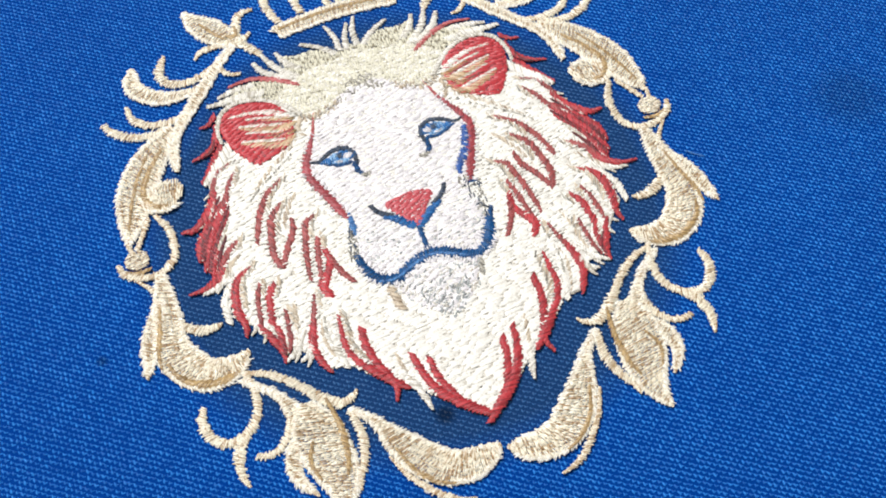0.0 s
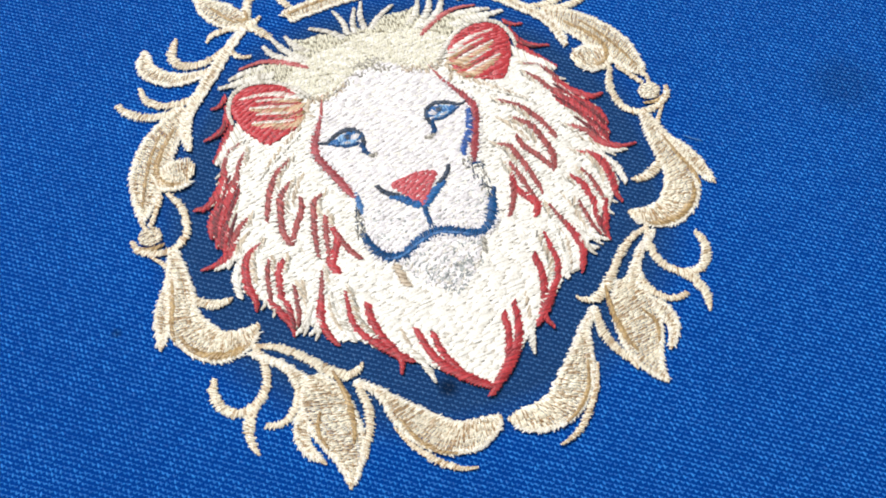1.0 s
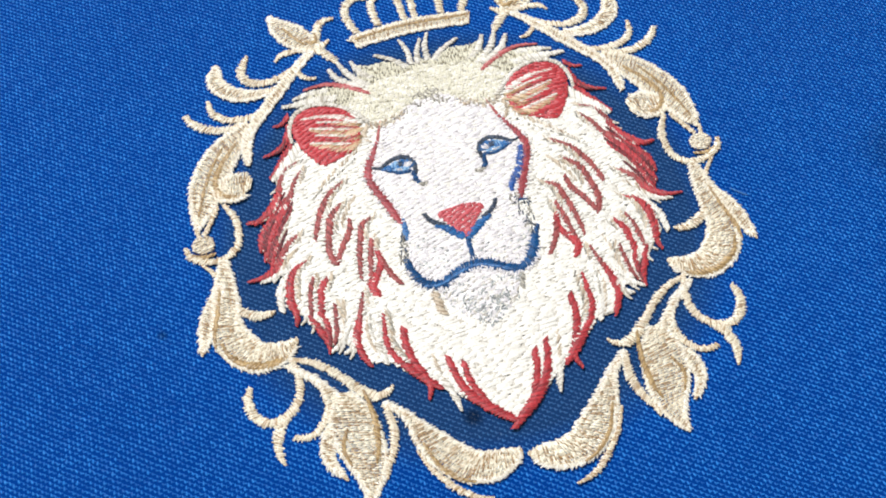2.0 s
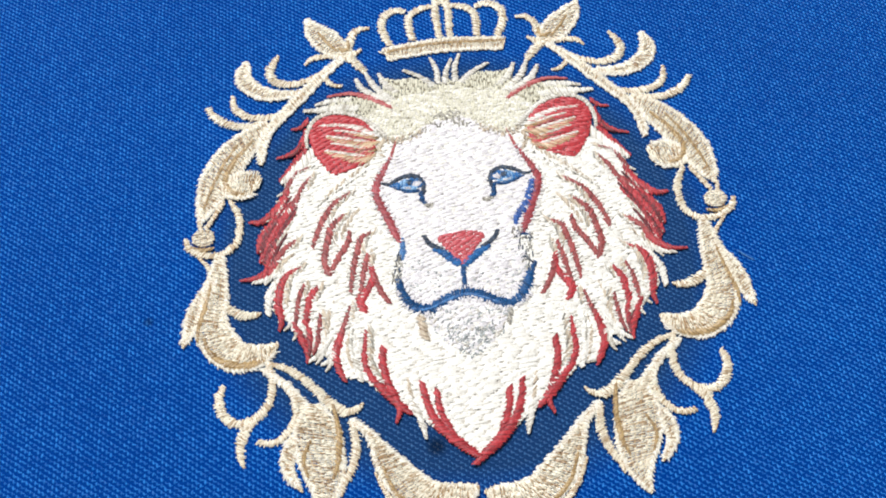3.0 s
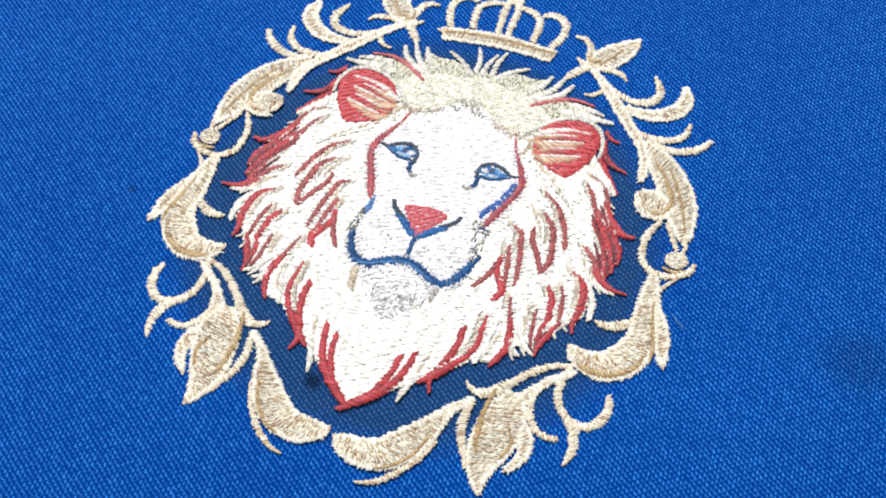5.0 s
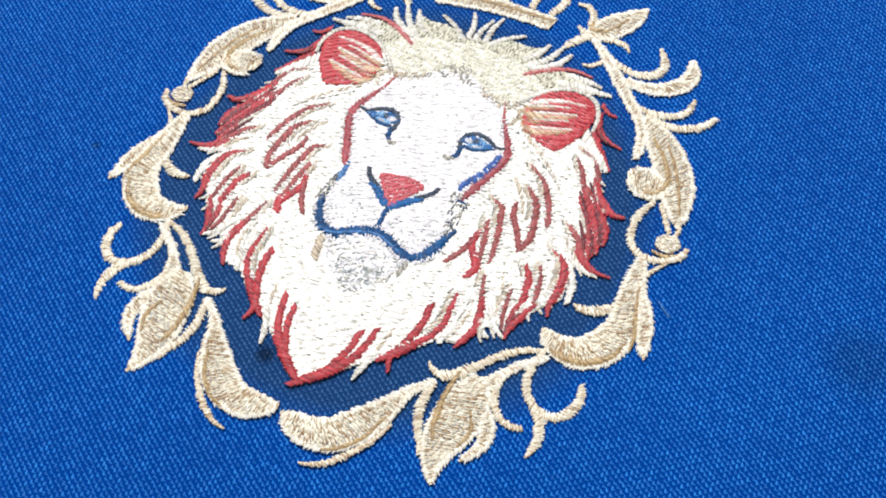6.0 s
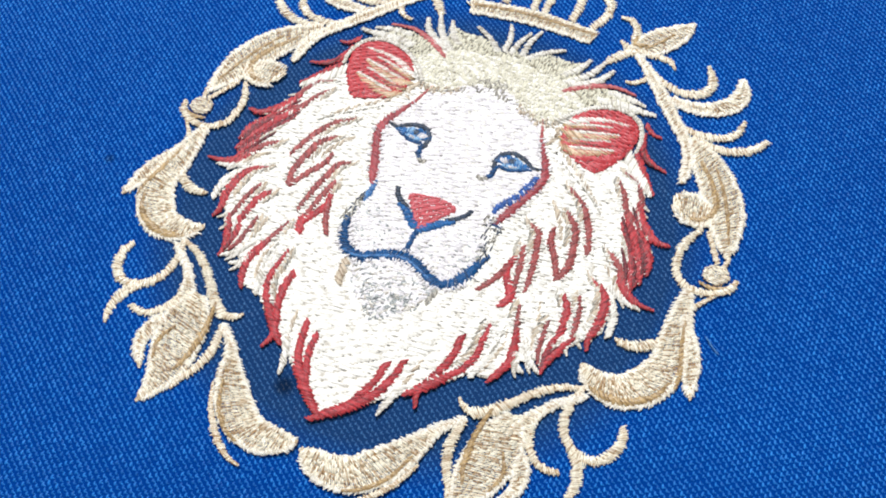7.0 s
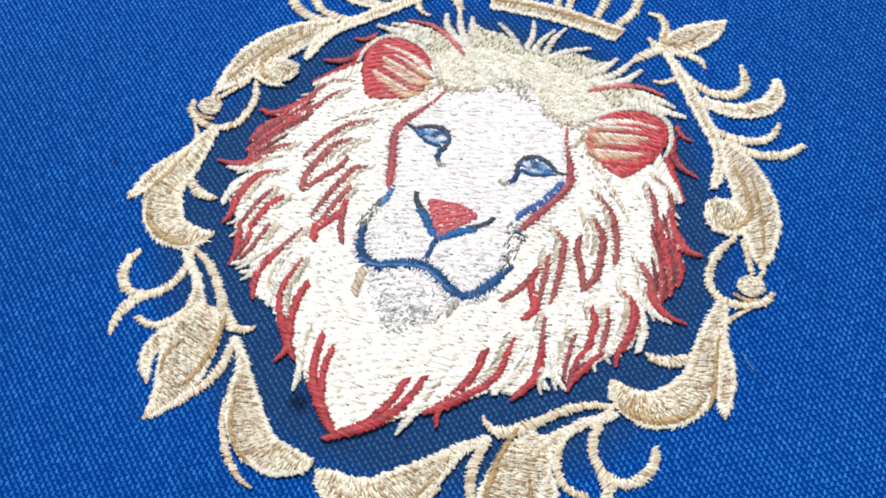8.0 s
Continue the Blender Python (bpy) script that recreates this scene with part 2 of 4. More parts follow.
def glide(points, step, closed=False):
    """Points of a smooth curve through the given ones (all columns), about step mm apart."""
    p = np.array(points, dtype=float)
    if closed:
        p = np.vstack([p[-1], p, p[0], p[1]])
    else:
        p = np.vstack([2 * p[0] - p[1], p, 2 * p[-1] - p[-2]])
    t = np.linspace(0, 1, 24, endpoint=False)[:, None]
    runs = []
    for i in range(1, len(p) - 2):
        a, b, c, d = p[i - 1:i + 3]
        runs.append(0.5 * (2 * b + (c - a) * t + (2 * a - 5 * b + 4 * c - d) * t ** 2 + (3 * b - a - 3 * c + d) * t ** 3))
    q = np.vstack(runs + [p[-2][None]])
    if not closed:
        q[:, 2:] = np.maximum(q[:, 2:], 0.25)
    far = np.concatenate([[0], np.cumsum(np.hypot(*np.diff(q[:, :2], axis=0).T))])
    at = np.arange(0, far[-1], step)
    return np.stack([np.interp(at, far, q[:, k]) for k in range(q.shape[1])], axis=1)


ALONG = np.array([0.0, 0.1, 0.5, 0.9, 1.0])
ACROSS = np.array([-1.0, 0.0, 1.0])


def stitches(name, segs, mat, parent, wide=0.17, curve=1.3, reach=9.0):
    """One mesh of one running thread. segs: rows of x0, y0, x1, y1, z, rise (mm), then the tone at start, middle and
    end, with painted rim and shade.
    """
    s = np.array(segs)
    n = len(s)
    a, b = s[:, 0:2], s[:, 2:4]
    d = b - a
    length = np.maximum(np.hypot(d[:, 0], d[:, 1]), 1e-3)
    d /= length[:, None]
    side = np.stack([-d[:, 1], d[:, 0]], axis=1)
    half = wide * rng.uniform(0.82, 1.15, n)
    place = a[:, None, :] + (b - a)[:, None, :] * ALONG[None, :, None]
    taper = np.array([0.6, 1, 1, 1, 0.6])
    xy = place[:, :, None, :] + side[:, None, None, :] * (ACROSS[None, None, :, None] * (half[:, None, None, None] * taper[None, :, None, None]))
    lift = np.array([-0.3, 0.6, 1.0, 0.6, -0.3])
    base = s[:, 4] + rng.normal(0, 0.03, n)
    z = base[:, None, None] + s[:, 5][:, None, None] * lift[None, :, None] + (half[:, None, None] * curve * (np.sqrt(np.maximum(0, 1 - ACROSS ** 2)) - 0.25)[None, None, :])
    z = np.where(ALONG[None, :, None] % 1.0 == 0, np.minimum(z, base[:, None, None] * 0.55), z)
    verts = np.concatenate([xy, z[..., None]], axis=3).reshape(-1, 3) * MM
    faces = (grid_faces(5, 3)[None] + 15 * np.arange(n)[:, None, None]).reshape(-1, 4)
    # the thread passes from stitch to stitch under the surface
    ends = np.stack([a, b], axis=1)
    joins = []
    for i in range(n - 1):
        gaps = np.hypot(*(ends[i][:, None] - ends[i + 1][None, :]).transpose(2, 0, 1))
        k, m = divmod(int(gaps.argmin()), 2)
        if gaps[k, m] < reach:
            p, q = 15 * i + 12 * k, 15 * (i + 1) + 12 * m
            joins.append((p + 1, p + 2, q, q + 1))
    if joins:
        faces = np.vstack([faces, np.array(joins)])
    return quads_object(name, verts, faces, mat, parent, np.repeat(s[:, (6, 6, 7, 8, 8)], 3, axis=1).ravel())


def height(layer):
    return 0.16 + 0.10 * layer


def satin_segs(points, layer, pitch=0.34, slant=18.0, longest=2.0, rag=0.24, tones=(0.5, 1.0), rim=0.0, shy=0.0, dim=0.0, bed=True):
    """Stitches laid side by side across a tapering stroke. shy: the share left out; dim: the share darkened in colour
    as if turned out of the light.
    """
    c = glide(points, pitch / 5)
    d = np.gradient(c[:, :2], axis=0)
    d /= np.maximum(np.hypot(d[:, 0], d[:, 1]), 1e-6)[:, None]
    k = math.tan(radians(slant))
    n = np.stack([-d[:, 1] + k * d[:, 0], d[:, 0] + k * d[:, 1]], axis=1)
    # the stitches keep their spacing along the outer edge of a bend
    edge = c[:, :2, None] + n[:, :, None] * c[:, 2][:, None, None] * np.array((-0.4, 0.0, 0.4))
    step = np.hypot(*np.diff(edge, axis=0).transpose(1, 0, 2)).max(axis=1)
    far = np.concatenate([[0], np.cumsum(step)])
    picks = np.unique(np.searchsorted(far, np.arange(0, far[-1], pitch)).clip(0, len(c) - 1))
    c, n = c[picks], n[picks]
    segs = []
    for (x, y, w), (u, v) in zip(c, n):
        w = max(w, 0.2)
        l, r = (w / 2 * rng.uniform(0.96, 1.06) + min(w, 1.0) * rng.uniform(-0.5, 1.0) * rag for _ in range(2))
        pieces = max(1, round(w / longest + rng.uniform(-0.3, 0.3)))
        cuts = [0.0] + [(i + rng.uniform(-0.42, 0.42)) / pieces for i in range(1, pieces)] + [1.0]
        for i, (e, f) in enumerate(zip(cuts, cuts[1:])):
            if rng.random() < shy:
                continue
            tone = rng.uniform(*tones) * (rng.uniform(0.08, 0.45) if rng.random() < dim else 1.0)
            first, last = (min(1.0, tone + rim) if k else tone for k in (i == 0, i == pieces - 1))  # bright rim painted in: outer stitch ends take a lighter tone
            s0, s1 = -l + e * (l + r), -l + f * (l + r)
            segs.append((x + u * s0, y + v * s0, x + u * s1, y + v * s1, height(layer), min(0.06 * w, 0.11), first, tone, last))
    # an underlay runs along the stroke, darkened as painted shade between the stitches
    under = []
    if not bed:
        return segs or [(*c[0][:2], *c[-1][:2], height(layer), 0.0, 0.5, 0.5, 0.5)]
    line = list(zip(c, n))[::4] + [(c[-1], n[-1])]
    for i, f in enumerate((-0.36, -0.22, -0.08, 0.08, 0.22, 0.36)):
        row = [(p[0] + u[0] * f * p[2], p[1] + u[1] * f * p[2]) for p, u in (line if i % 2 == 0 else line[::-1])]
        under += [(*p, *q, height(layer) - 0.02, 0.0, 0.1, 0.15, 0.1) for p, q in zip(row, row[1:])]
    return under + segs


def fill_segs(outline, layer, angle=4.0, pitch=0.36, length=3.2, holes=0.35, tones=(0.78, 1.0)):
    """Rows of long stitches that fill an outline, each row offset from the last."""
    p = glide(outline, 0.5, closed=True)
    t = radians(angle)
    turn = np.array([[math.cos(t), math.sin(t)], [-math.sin(t), math.cos(t)]])
    q = p[:, :2] @ turn.T
    nxt = np.roll(q, -1, axis=0)
    segs = []
    for i, y in enumerate(np.arange(q[:, 1].min() + pitch / 2, q[:, 1].max(), pitch)):
        hit = (q[:, 1] > y) != (nxt[:, 1] > y)
        xs = np.sort(q[hit, 0] + (y - q[hit, 1]) / (nxt[hit, 1] - q[hit, 1]) * (nxt[hit, 0] - q[hit, 0]))
        row = []
        for x0, x1 in zip(xs[::2], xs[1::2]):
            x0, x1 = x0 - rng.uniform(0, 0.35), x1 + rng.uniform(0, 0.35)
            x = x0
            step = length * (((i * 0.37) % 1) * 0.75 + 0.25)
            while x < x1 - 0.2:
                e = min(x1, x + step)
                if x1 - e < 0.5:
                    e = x1
                gap = rng.uniform(0.25, 0.6) if rng.random() < holes else -0.08  # some needle holes stay open
                ends = np.array([[x + gap, y + rng.normal(0, 0.05)], [e - 0.04, y + rng.normal(0, 0.05)]]) @ turn
                row.append((*ends[0], *ends[1], height(layer), 0.06, *[rng.uniform(*tones)] * 3))
                x, step = e, length * rng.uniform(0.85, 1.15)
        segs += row[::-1] if i % 2 else row  # to and fro
    return segs


def bedded(outline, layer, angle, pitch, length, holes, bed=0.3, tones=(0.78, 1.0)):
    """A fill over a crosswise underlay, whose dark tone paints the shade in the gaps."""
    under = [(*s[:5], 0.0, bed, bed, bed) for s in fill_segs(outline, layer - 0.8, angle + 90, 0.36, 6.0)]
    return under + fill_segs(outline, layer, angle, pitch, length, holes, tones)


TONES = {"gold_thread": (0.7, 1.0), "cream_thread": (0.78, 1.0), "white_thread": (0.8, 1.0), "khaki_thread": (0.5, 1.0)}


def pair(parent):
    return parent if isinstance(parent, tuple) else (parent, parent)


def one(name, mat, parent, layer, points, label="", slant=18.0, rag=None, shy=0.0):
    broad = max(p[2] for p in points) > 2.0
    if mat in (GOLD, RED, MAROON):  # the loose stitch ends fill up the width
        points = [(x, y, w * (0.95 if w > 2.6 else 0.84 if mat == GOLD else 0.9)) for x, y, w in points]
    look_up = dict(slant=slant, tones=TONES.get(mat.name, (0.45, 1.0)), shy=shy, bed=shy == 0)
    if mat == GOLD:
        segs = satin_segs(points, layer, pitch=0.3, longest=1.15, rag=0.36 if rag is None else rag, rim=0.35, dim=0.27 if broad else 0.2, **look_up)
    else:
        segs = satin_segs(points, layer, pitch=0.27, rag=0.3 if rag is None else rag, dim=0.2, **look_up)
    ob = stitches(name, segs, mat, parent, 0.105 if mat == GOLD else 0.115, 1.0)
    if mat == GOLD and broad:
        outline(ob, layer, points)
    return tagged(ob, label)


MANE = [(1.4, 41.2), (-3.6, 39.7), (-9.1, 39.0), (-14.4, 35.5), (-18.6, 30.8), (-22.6, 26.2), (-26.3, 26.2), (-29.3, 23.6), (-31.2, 20.4), (-31.7, 16.6), (-34.2, 12.3), (-35.4, 8.1), (-35.0, 4.0), (-33.5, 1.2), (-33.8, -2.3), (-33.8, -6.2), (-31.5, -8.9), (-29.3, -12.1), (-26.2, -14.8), (-24.1, -16.8), (-22.0, -19.9), (-19.3, -20.4), (-17.1, -22.5), (-13.7, -25.5), (-10.8, -28.0), (-7.9, -30.4), (-5.4, -32.8), (-2.8, -35.2), (-0.8, -36.4)]


def on_mane(x, y):
    """Whether a place (mm) lies well inside the filled mane."""
    a = [(u * 0.94, v * 0.94) for u, v in MANE + [(-u, v) for u, v in reversed(MANE)]]
    b = a[1:] + a[:1]
    return sum((p[1] > y) != (q[1] > y) and x < (q[0] - p[0]) * (y - p[1]) / (q[1] - p[1]) + p[0] for p, q in zip(a, b)) % 2 == 1


def fringe(mat, ob, layer, points, label, pitch=0.55, reach=0.75, share=0.8):
    """Short stitches of the ground that reach over both edges of a stroke."""
    c = glide(points, pitch)
    d = np.gradient(c[:, :2], axis=0)
    d /= np.maximum(np.hypot(d[:, 0], d[:, 1]), 1e-6)[:, None]
    for side in (-1, 1):
        segs = []
        for (x, y, w), (u, v) in zip(c, d):
            if rng.random() > share:
                continue
            t = rng.normal(0, 0.45)
            n = Vector((-v * side + u * t, u * side + v * t)).normalized()
            inner, outer = w / 2 - rng.uniform(0.05, 0.32), w / 2 + reach * rng.uniform(0.6, 1.2)
            if not on_mane(x + n.x * outer, y + n.y * outer):
                continue
            segs.append((x + n.x * outer, y + n.y * outer, x + n.x * inner, y + n.y * inner, height(layer) + 0.1, 0.03, *[rng.uniform(0.75, 1.0)] * 3))
        if segs:
            tagged(stitches("fringe", segs, mat, ob, 0.13, 0.8), label)


def outline(ob, layer, points):
    """A thin, uneven edging of pale gold stitches along both sides of a broad stroke, added as a painted bright rim."""
    c = glide(points, 0.5)
    d = np.gradient(c[:, :2], axis=0)
    d /= np.maximum(np.hypot(d[:, 0], d[:, 1]), 1e-6)[:, None]
    for side in (-1, 1):
        off = side * (np.maximum(c[:, 2] / 2 - 0.08, 0.1))
        line = np.stack([c[:, 0] - d[:, 1] * off, c[:, 1] + d[:, 0] * off, np.full(len(c), 0.55)], axis=1)[::3]
        if len(line) > 2:
            segs = satin_segs([tuple(p) for p in line], layer + 0.15, pitch=0.3, slant=40.0 * side, rag=0.8, tones=(0.85, 1.0))
            tagged(stitches("edging", segs, RIM_GOLD, ob, 0.1), "pale stitches added as a painted bright rim")


def both(name, mat, parent, layer, points, label="", slant=18.0, shy=0.0):
    """A satin stroke on the left half and its twin on the right."""
    l, r = pair(parent)
    return (one(name, mat, l, layer, points, label, slant, None, shy), one(name, mat, r, layer, [mirrored(p) for p in points], label, -slant, None, shy))


def lock(name, mat, parent, layer, points, label=""):
    """A mane lock with a broken shading strand beside it and cream stitches over its edges, on both halves."""
    made = both(name, mat, parent, layer, points, label, 42)
    fringe(CREAM, made[0], layer, points, "cream stitches over the edge", share=0.6)
    fringe(CREAM, made[1], layer, [mirrored(p) for p in points], "cream stitches over the edge", share=0.6)
    p = np.array(points)
    off = p[: max(2, len(p) * 2 // 3)].copy()
    off[:, 0] += 0.5 * off[:, 2] + 0.5
    off[:, 1] += 0.25
    off[:, 2] = 0.9
    both("strand", FAWN, parent, layer - 0.5, [tuple(q) for q in off], "fawn shading strand", 60, 0.3)
    off[:, 0] += 0.3
    off[:, 2] = 0.5
    both("strand", ASH, parent, layer - 0.3, [tuple(q) for q in off], "thin ash brown strand", 65, 0.5)
    return made


def fill_both(name, mat, parent, layer, outline, label="", angle=4.0, pitch=0.36, length=3.2, wide=0.21, tones=(0.78, 1.0)):
    l, r = pair(parent)
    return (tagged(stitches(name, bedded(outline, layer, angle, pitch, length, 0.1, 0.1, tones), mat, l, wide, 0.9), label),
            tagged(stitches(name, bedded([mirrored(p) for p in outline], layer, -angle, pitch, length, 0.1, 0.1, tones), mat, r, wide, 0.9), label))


def whole(name, mat, parent, layer, half, label="", angle=4.0, pitch=0.36, length=3.2, wide=0.235, holes=0.4, relief=0.45, bed=0.3):
    """A filled area across the middle, from the outline of its left half (top to bottom)."""
    outline = list(half) + [mirrored(p) for p in reversed(half)]
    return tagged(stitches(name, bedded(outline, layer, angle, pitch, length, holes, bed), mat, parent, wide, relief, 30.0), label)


def sewn(name, label, category, group=""):
    return tagged(new(name), label, category, group)


def twins(name, label, category, group):
    return (sewn(name, label, category, group), sewn(name, label, category, group))


# ---- the embroidery (mm) ----

lion = sewn("lion_head_embroidery", "white lion head with red mane edges sewn on blue cloth", "embroidery")
whole("mane", CREAM, lion, 0, MANE, "cream white filled mane", 5)
whole("face", WHITE, lion, 0.7, [(1.2, 33.0), (-2.9, 32.3), (-7.2, 29.4), (-9.9, 28.3), (-11.1, 24.4), (-13.3, 19.9), (-13.8, 16.8), (-12.8, 12.5), (-11.4, 8.4), (-10.5, 4.8), (-11.2, 0.2), (-10.8, -4.3), (-7.9, -9.8), (-4.9, -15.1), (-0.3, -18.2)], "pinkish white face", 3, 0.36, 2.6, 0.195, 0.75, 0.45, 0.2)
whole("forelock", KHAKI, lion, 1, [(1.4, 42.2), (-1.9, 41.6), (-5.3, 43.5), (-9.2, 43.4), (-11.9, 44.2), (-11.5, 41.4), (-14.6, 39.5), (-19.0, 40.0), (-22.7, 38.3), (-24.8, 37.0), (-21.0, 36.8), (-17.2, 35.9), (-13.8, 32.9), (-11.2, 29.3), (-7.7, 28.7), (-5.1, 30.4), (-1.9, 32.9), (1.2, 32.4)], "khaki forelock above the brow", 86, 0.36, 1.8, 0.155, 0.6, 0.7, 0.1)
both("strand", CREAM, lion, 1.6, [(-1.7, 48.5, 0.5), (-0.8, 45.6, 0.9), (-0.6, 41.6, 1.1)], "cream hair tip")
both("strand", CREAM, lion, 1.6, [(-7.2, 45.8, 0.5), (-4.2, 43.9, 0.9), (-1.7, 41.3, 1.1)], "cream hair tip")
both("strand", CREAM, lion, 1.6, [(-12.2, 45.3, 0.6), (-11.1, 42.7, 1.1), (-8.9, 40.1, 1.1)], "cream hair tip")
both("strand", CREAM, lion, 1.6, [(-16.8, 44.4, 0.6), (-15.5, 41.7, 1.2), (-12.9, 39.5, 1.4), (-9.9, 38.2, 0.9)], "cream hair tip")
both("strand", CREAM, lion, 1.6, [(-14.8, 45.9, 0.6), (-13.6, 42.7, 1.1), (-11.7, 40.1, 1.2), (-9.7, 38.6, 0.7)], "cream hair tip")
both("strand", CREAM, lion, 1.4, [(-27.3, 37.5, 0.6), (-24.3, 37.4, 1.2), (-20.5, 37.6, 1.7), (-16.7, 37.1, 1.5)], "cream hair tip")
both("strand", CREAM, lion, 1.4, [(-25.0, 38.7, 0.5), (-21.7, 39.4, 1.1), (-17.8, 39.3, 1.2)], "cream hair tip")
one("strand", CREAM, lion, 1.6, [(2.5, 47.9, 0.5), (1.2, 44.7, 0.9), (0.5, 41.3, 1.1)], "cream hair tip")
both("brow_line", ROSE, lion, 1.7, [(-22.5, 40.5, 0.4), (-18.5, 40.9, 0.7), (-14.6, 39.6, 1.0), (-11.8, 37.7, 1.0), (-10.3, 36.4, 0.4)], "red line along the forelock", 42)
both("strand", ASH, lion, 1.6, [(-14.3, 31.5, 0.2), (-11.8, 29.3, 0.4), (-8.8, 28.6, 0.4), (-6.1, 29.6, 0.4), (-4.0, 31.2, 0.2)], "ash grey hairline", 40, 0.12)
both("strand", ASH, lion, 1.6, [(-11.1, 41.4, 0.4), (-9.3, 40.6, 0.5), (-7.7, 39.6, 0.4)], "ash grey hairline", 40, 0.12)
both("strand", ASH, lion, 1.6, [(-2.4, 33.4, 0.4), (-0.8, 34.2, 0.5), (-0.0, 32.6, 0.4)], "ash grey hairline", 40, 0.12)
ears = fill_both("ear", RED, lion, 1.9, [(-26.2, 32.0), (-24.4, 34.9), (-20.4, 35.7), (-16.0, 33.8), (-14.0, 29.8), (-15.1, 24.9), (-19.0, 22.8), (-22.2, 22.0), (-24.3, 24.8), (-25.9, 28.4)], "red ear", 12)
both("ear_rim", CREAM, ears, 2.3, [(-27.0, 28.4, 0.5), (-26.9, 31.8, 0.7), (-25.3, 35.0, 0.8), (-22.1, 36.4, 0.8), (-17.9, 35.6, 0.8), (-14.1, 32.7, 0.9), (-11.9, 29.8, 0.8)], "cream ear rim")
both("ear_hair", CREAM, ears, 2.4, [(-24.3, 33.5, 0.4), (-19.7, 33.1, 0.8), (-15.9, 31.5, 1.3), (-13.7, 29.8, 1.2)], "cream ear hair", 50)
both("ear_hair", TAN, ears, 2.3, [(-22.9, 30.5, 0.5), (-20.1, 29.2, 1.3), (-16.8, 28.2, 1.8), (-13.9, 28.0, 1.4)], "khaki ear hair", 50)
both("ear_hair", TAN, ears, 2.3, [(-23.4, 27.1, 0.5), (-20.5, 25.8, 1.3), (-17.2, 24.7, 1.8), (-14.7, 25.1, 1.4)], "khaki ear hair", 50)
both("ear_hair", CREAM, ears, 2.9, [(-23.1, 30.8, 0.4), (-19.6, 29.9, 0.6), (-15.5, 28.7, 0.6)], "cream ear hair", 50)
both("ear_hair", CREAM, ears, 2.9, [(-23.4, 27.4, 0.4), (-20.3, 26.5, 0.6), (-16.2, 25.4, 0.6)], "cream ear hair", 50)
both("ear_hair", CREAM, ears, 2.9, [(-21.6, 32.0, 0.3), (-18.6, 31.4, 0.5), (-15.2, 30.2, 0.5)], "cream ear hair", 50)
both("ear_hair", CREAM, ears, 2.9, [(-22.2, 29.0, 0.3), (-19.2, 28.2, 0.5), (-16.0, 27.2, 0.5)], "cream ear hair", 50)
both("ear_hair", OCHRE, ears, 2.4, [(-18.8, 30.9, 0.4), (-16.2, 30.3, 1.1), (-13.8, 29.3, 1.0)], "tan ear hair", 50)
both("ear_hair", OCHRE, ears, 2.4, [(-18.8, 27.1, 0.4), (-16.2, 26.7, 1.1), (-14.1, 26.4, 0.9)], "tan ear hair", 50)
both("ear_line", MAROON, ears, 3.0, [(-21.3, 30.9, 0.2), (-18.0, 30.2, 0.5), (-14.7, 28.9, 0.4)], "dark red ear line", 50)
both("ear_line", MAROON, ears, 3.0, [(-20.6, 27.5, 0.2), (-17.3, 26.8, 0.5), (-14.5, 26.8, 0.4)], "dark red ear line", 50)
both("mane_lock", RED, lion, 1, [(-29.8, 33.2, 0.4), (-28.2, 33.5, 0.7), (-26.6, 35.0, 0.9)], "red mane tip", 42)
both("mane_lock", RED, lion, 1, [(-32.8, 26.6, 0.4), (-30.4, 27.3, 0.8), (-28.3, 29.0, 1.2), (-27.2, 31.4, 1.1), (-27.0, 33.1, 0.6)], "red mane tip", 42)
both("mane_lock", CREAM, lion, 1, [(-25.9, 27.5, 1.9), (-28.4, 24.5, 2.1), (-30.3, 22.7, 1.9), (-32.2, 21.0, 0.5)], "cream mane tip", 42)
both("mane_lock", RED, lion, 0.6, [(-27.0, 28.7, 1.0), (-29.2, 25.5, 1.2), (-31.3, 22.6, 0.9), (-32.5, 21.4, 0.5)], "red mane edge", 42)
lock("mane_lock", MAROON, lion, 1.4, [(-26.9, 23.8, 0.4), (-29.2, 22.9, 0.7), (-30.4, 21.0, 0.9), (-31.6, 18.1, 1.1)], "dark red mane lock")
lock("mane_lock", MAROON, lion, 1.4, [(-26.6, 21.7, 0.5), (-28.2, 19.4, 0.9), (-29.4, 16.9, 1.1), (-31.3, 14.8, 1.1)], "dark red mane lock")
both("mane_lock", RED, lion, 1.3, [(-30.8, 19.1, 0.9), (-32.2, 15.9, 1.8), (-34.1, 13.9, 1.8), (-36.3, 12.6, 1.0), (-38.2, 12.7, 0.3)], "red mane lock", 42)
both("mane_lock", RED, lion, 1.0, [(-29.0, 17.2, 0.7), (-31.2, 13.7, 1.5), (-33.5, 10.5, 1.7), (-35.2, 7.2, 1.5), (-36.3, 3.9, 0.3)], "red mane lock", 42)
both("mane_lock", RED, lion, 1.1, [(-31.3, 13.9, 0.7), (-34.1, 11.5, 1.6), (-36.0, 8.8, 1.5), (-36.7, 6.0, 0.4)], "red mane lock", 42)
both("mane_lock", RED, lion, 1.0, [(-29.6, 14.2, 0.6), (-31.8, 10.8, 1.3), (-33.6, 7.7, 1.5), (-34.8, 4.6, 1.4), (-35.3, 1.6, 0.4)], "red mane lock", 42)
both("mane_lock", WINE, lion, 1.6, [(-32.3, 13.6, 0.5), (-34.3, 11.1, 0.8), (-35.5, 8.7, 0.8), (-36.1, 6.4, 0.4)], "dark red mane lock", 42)
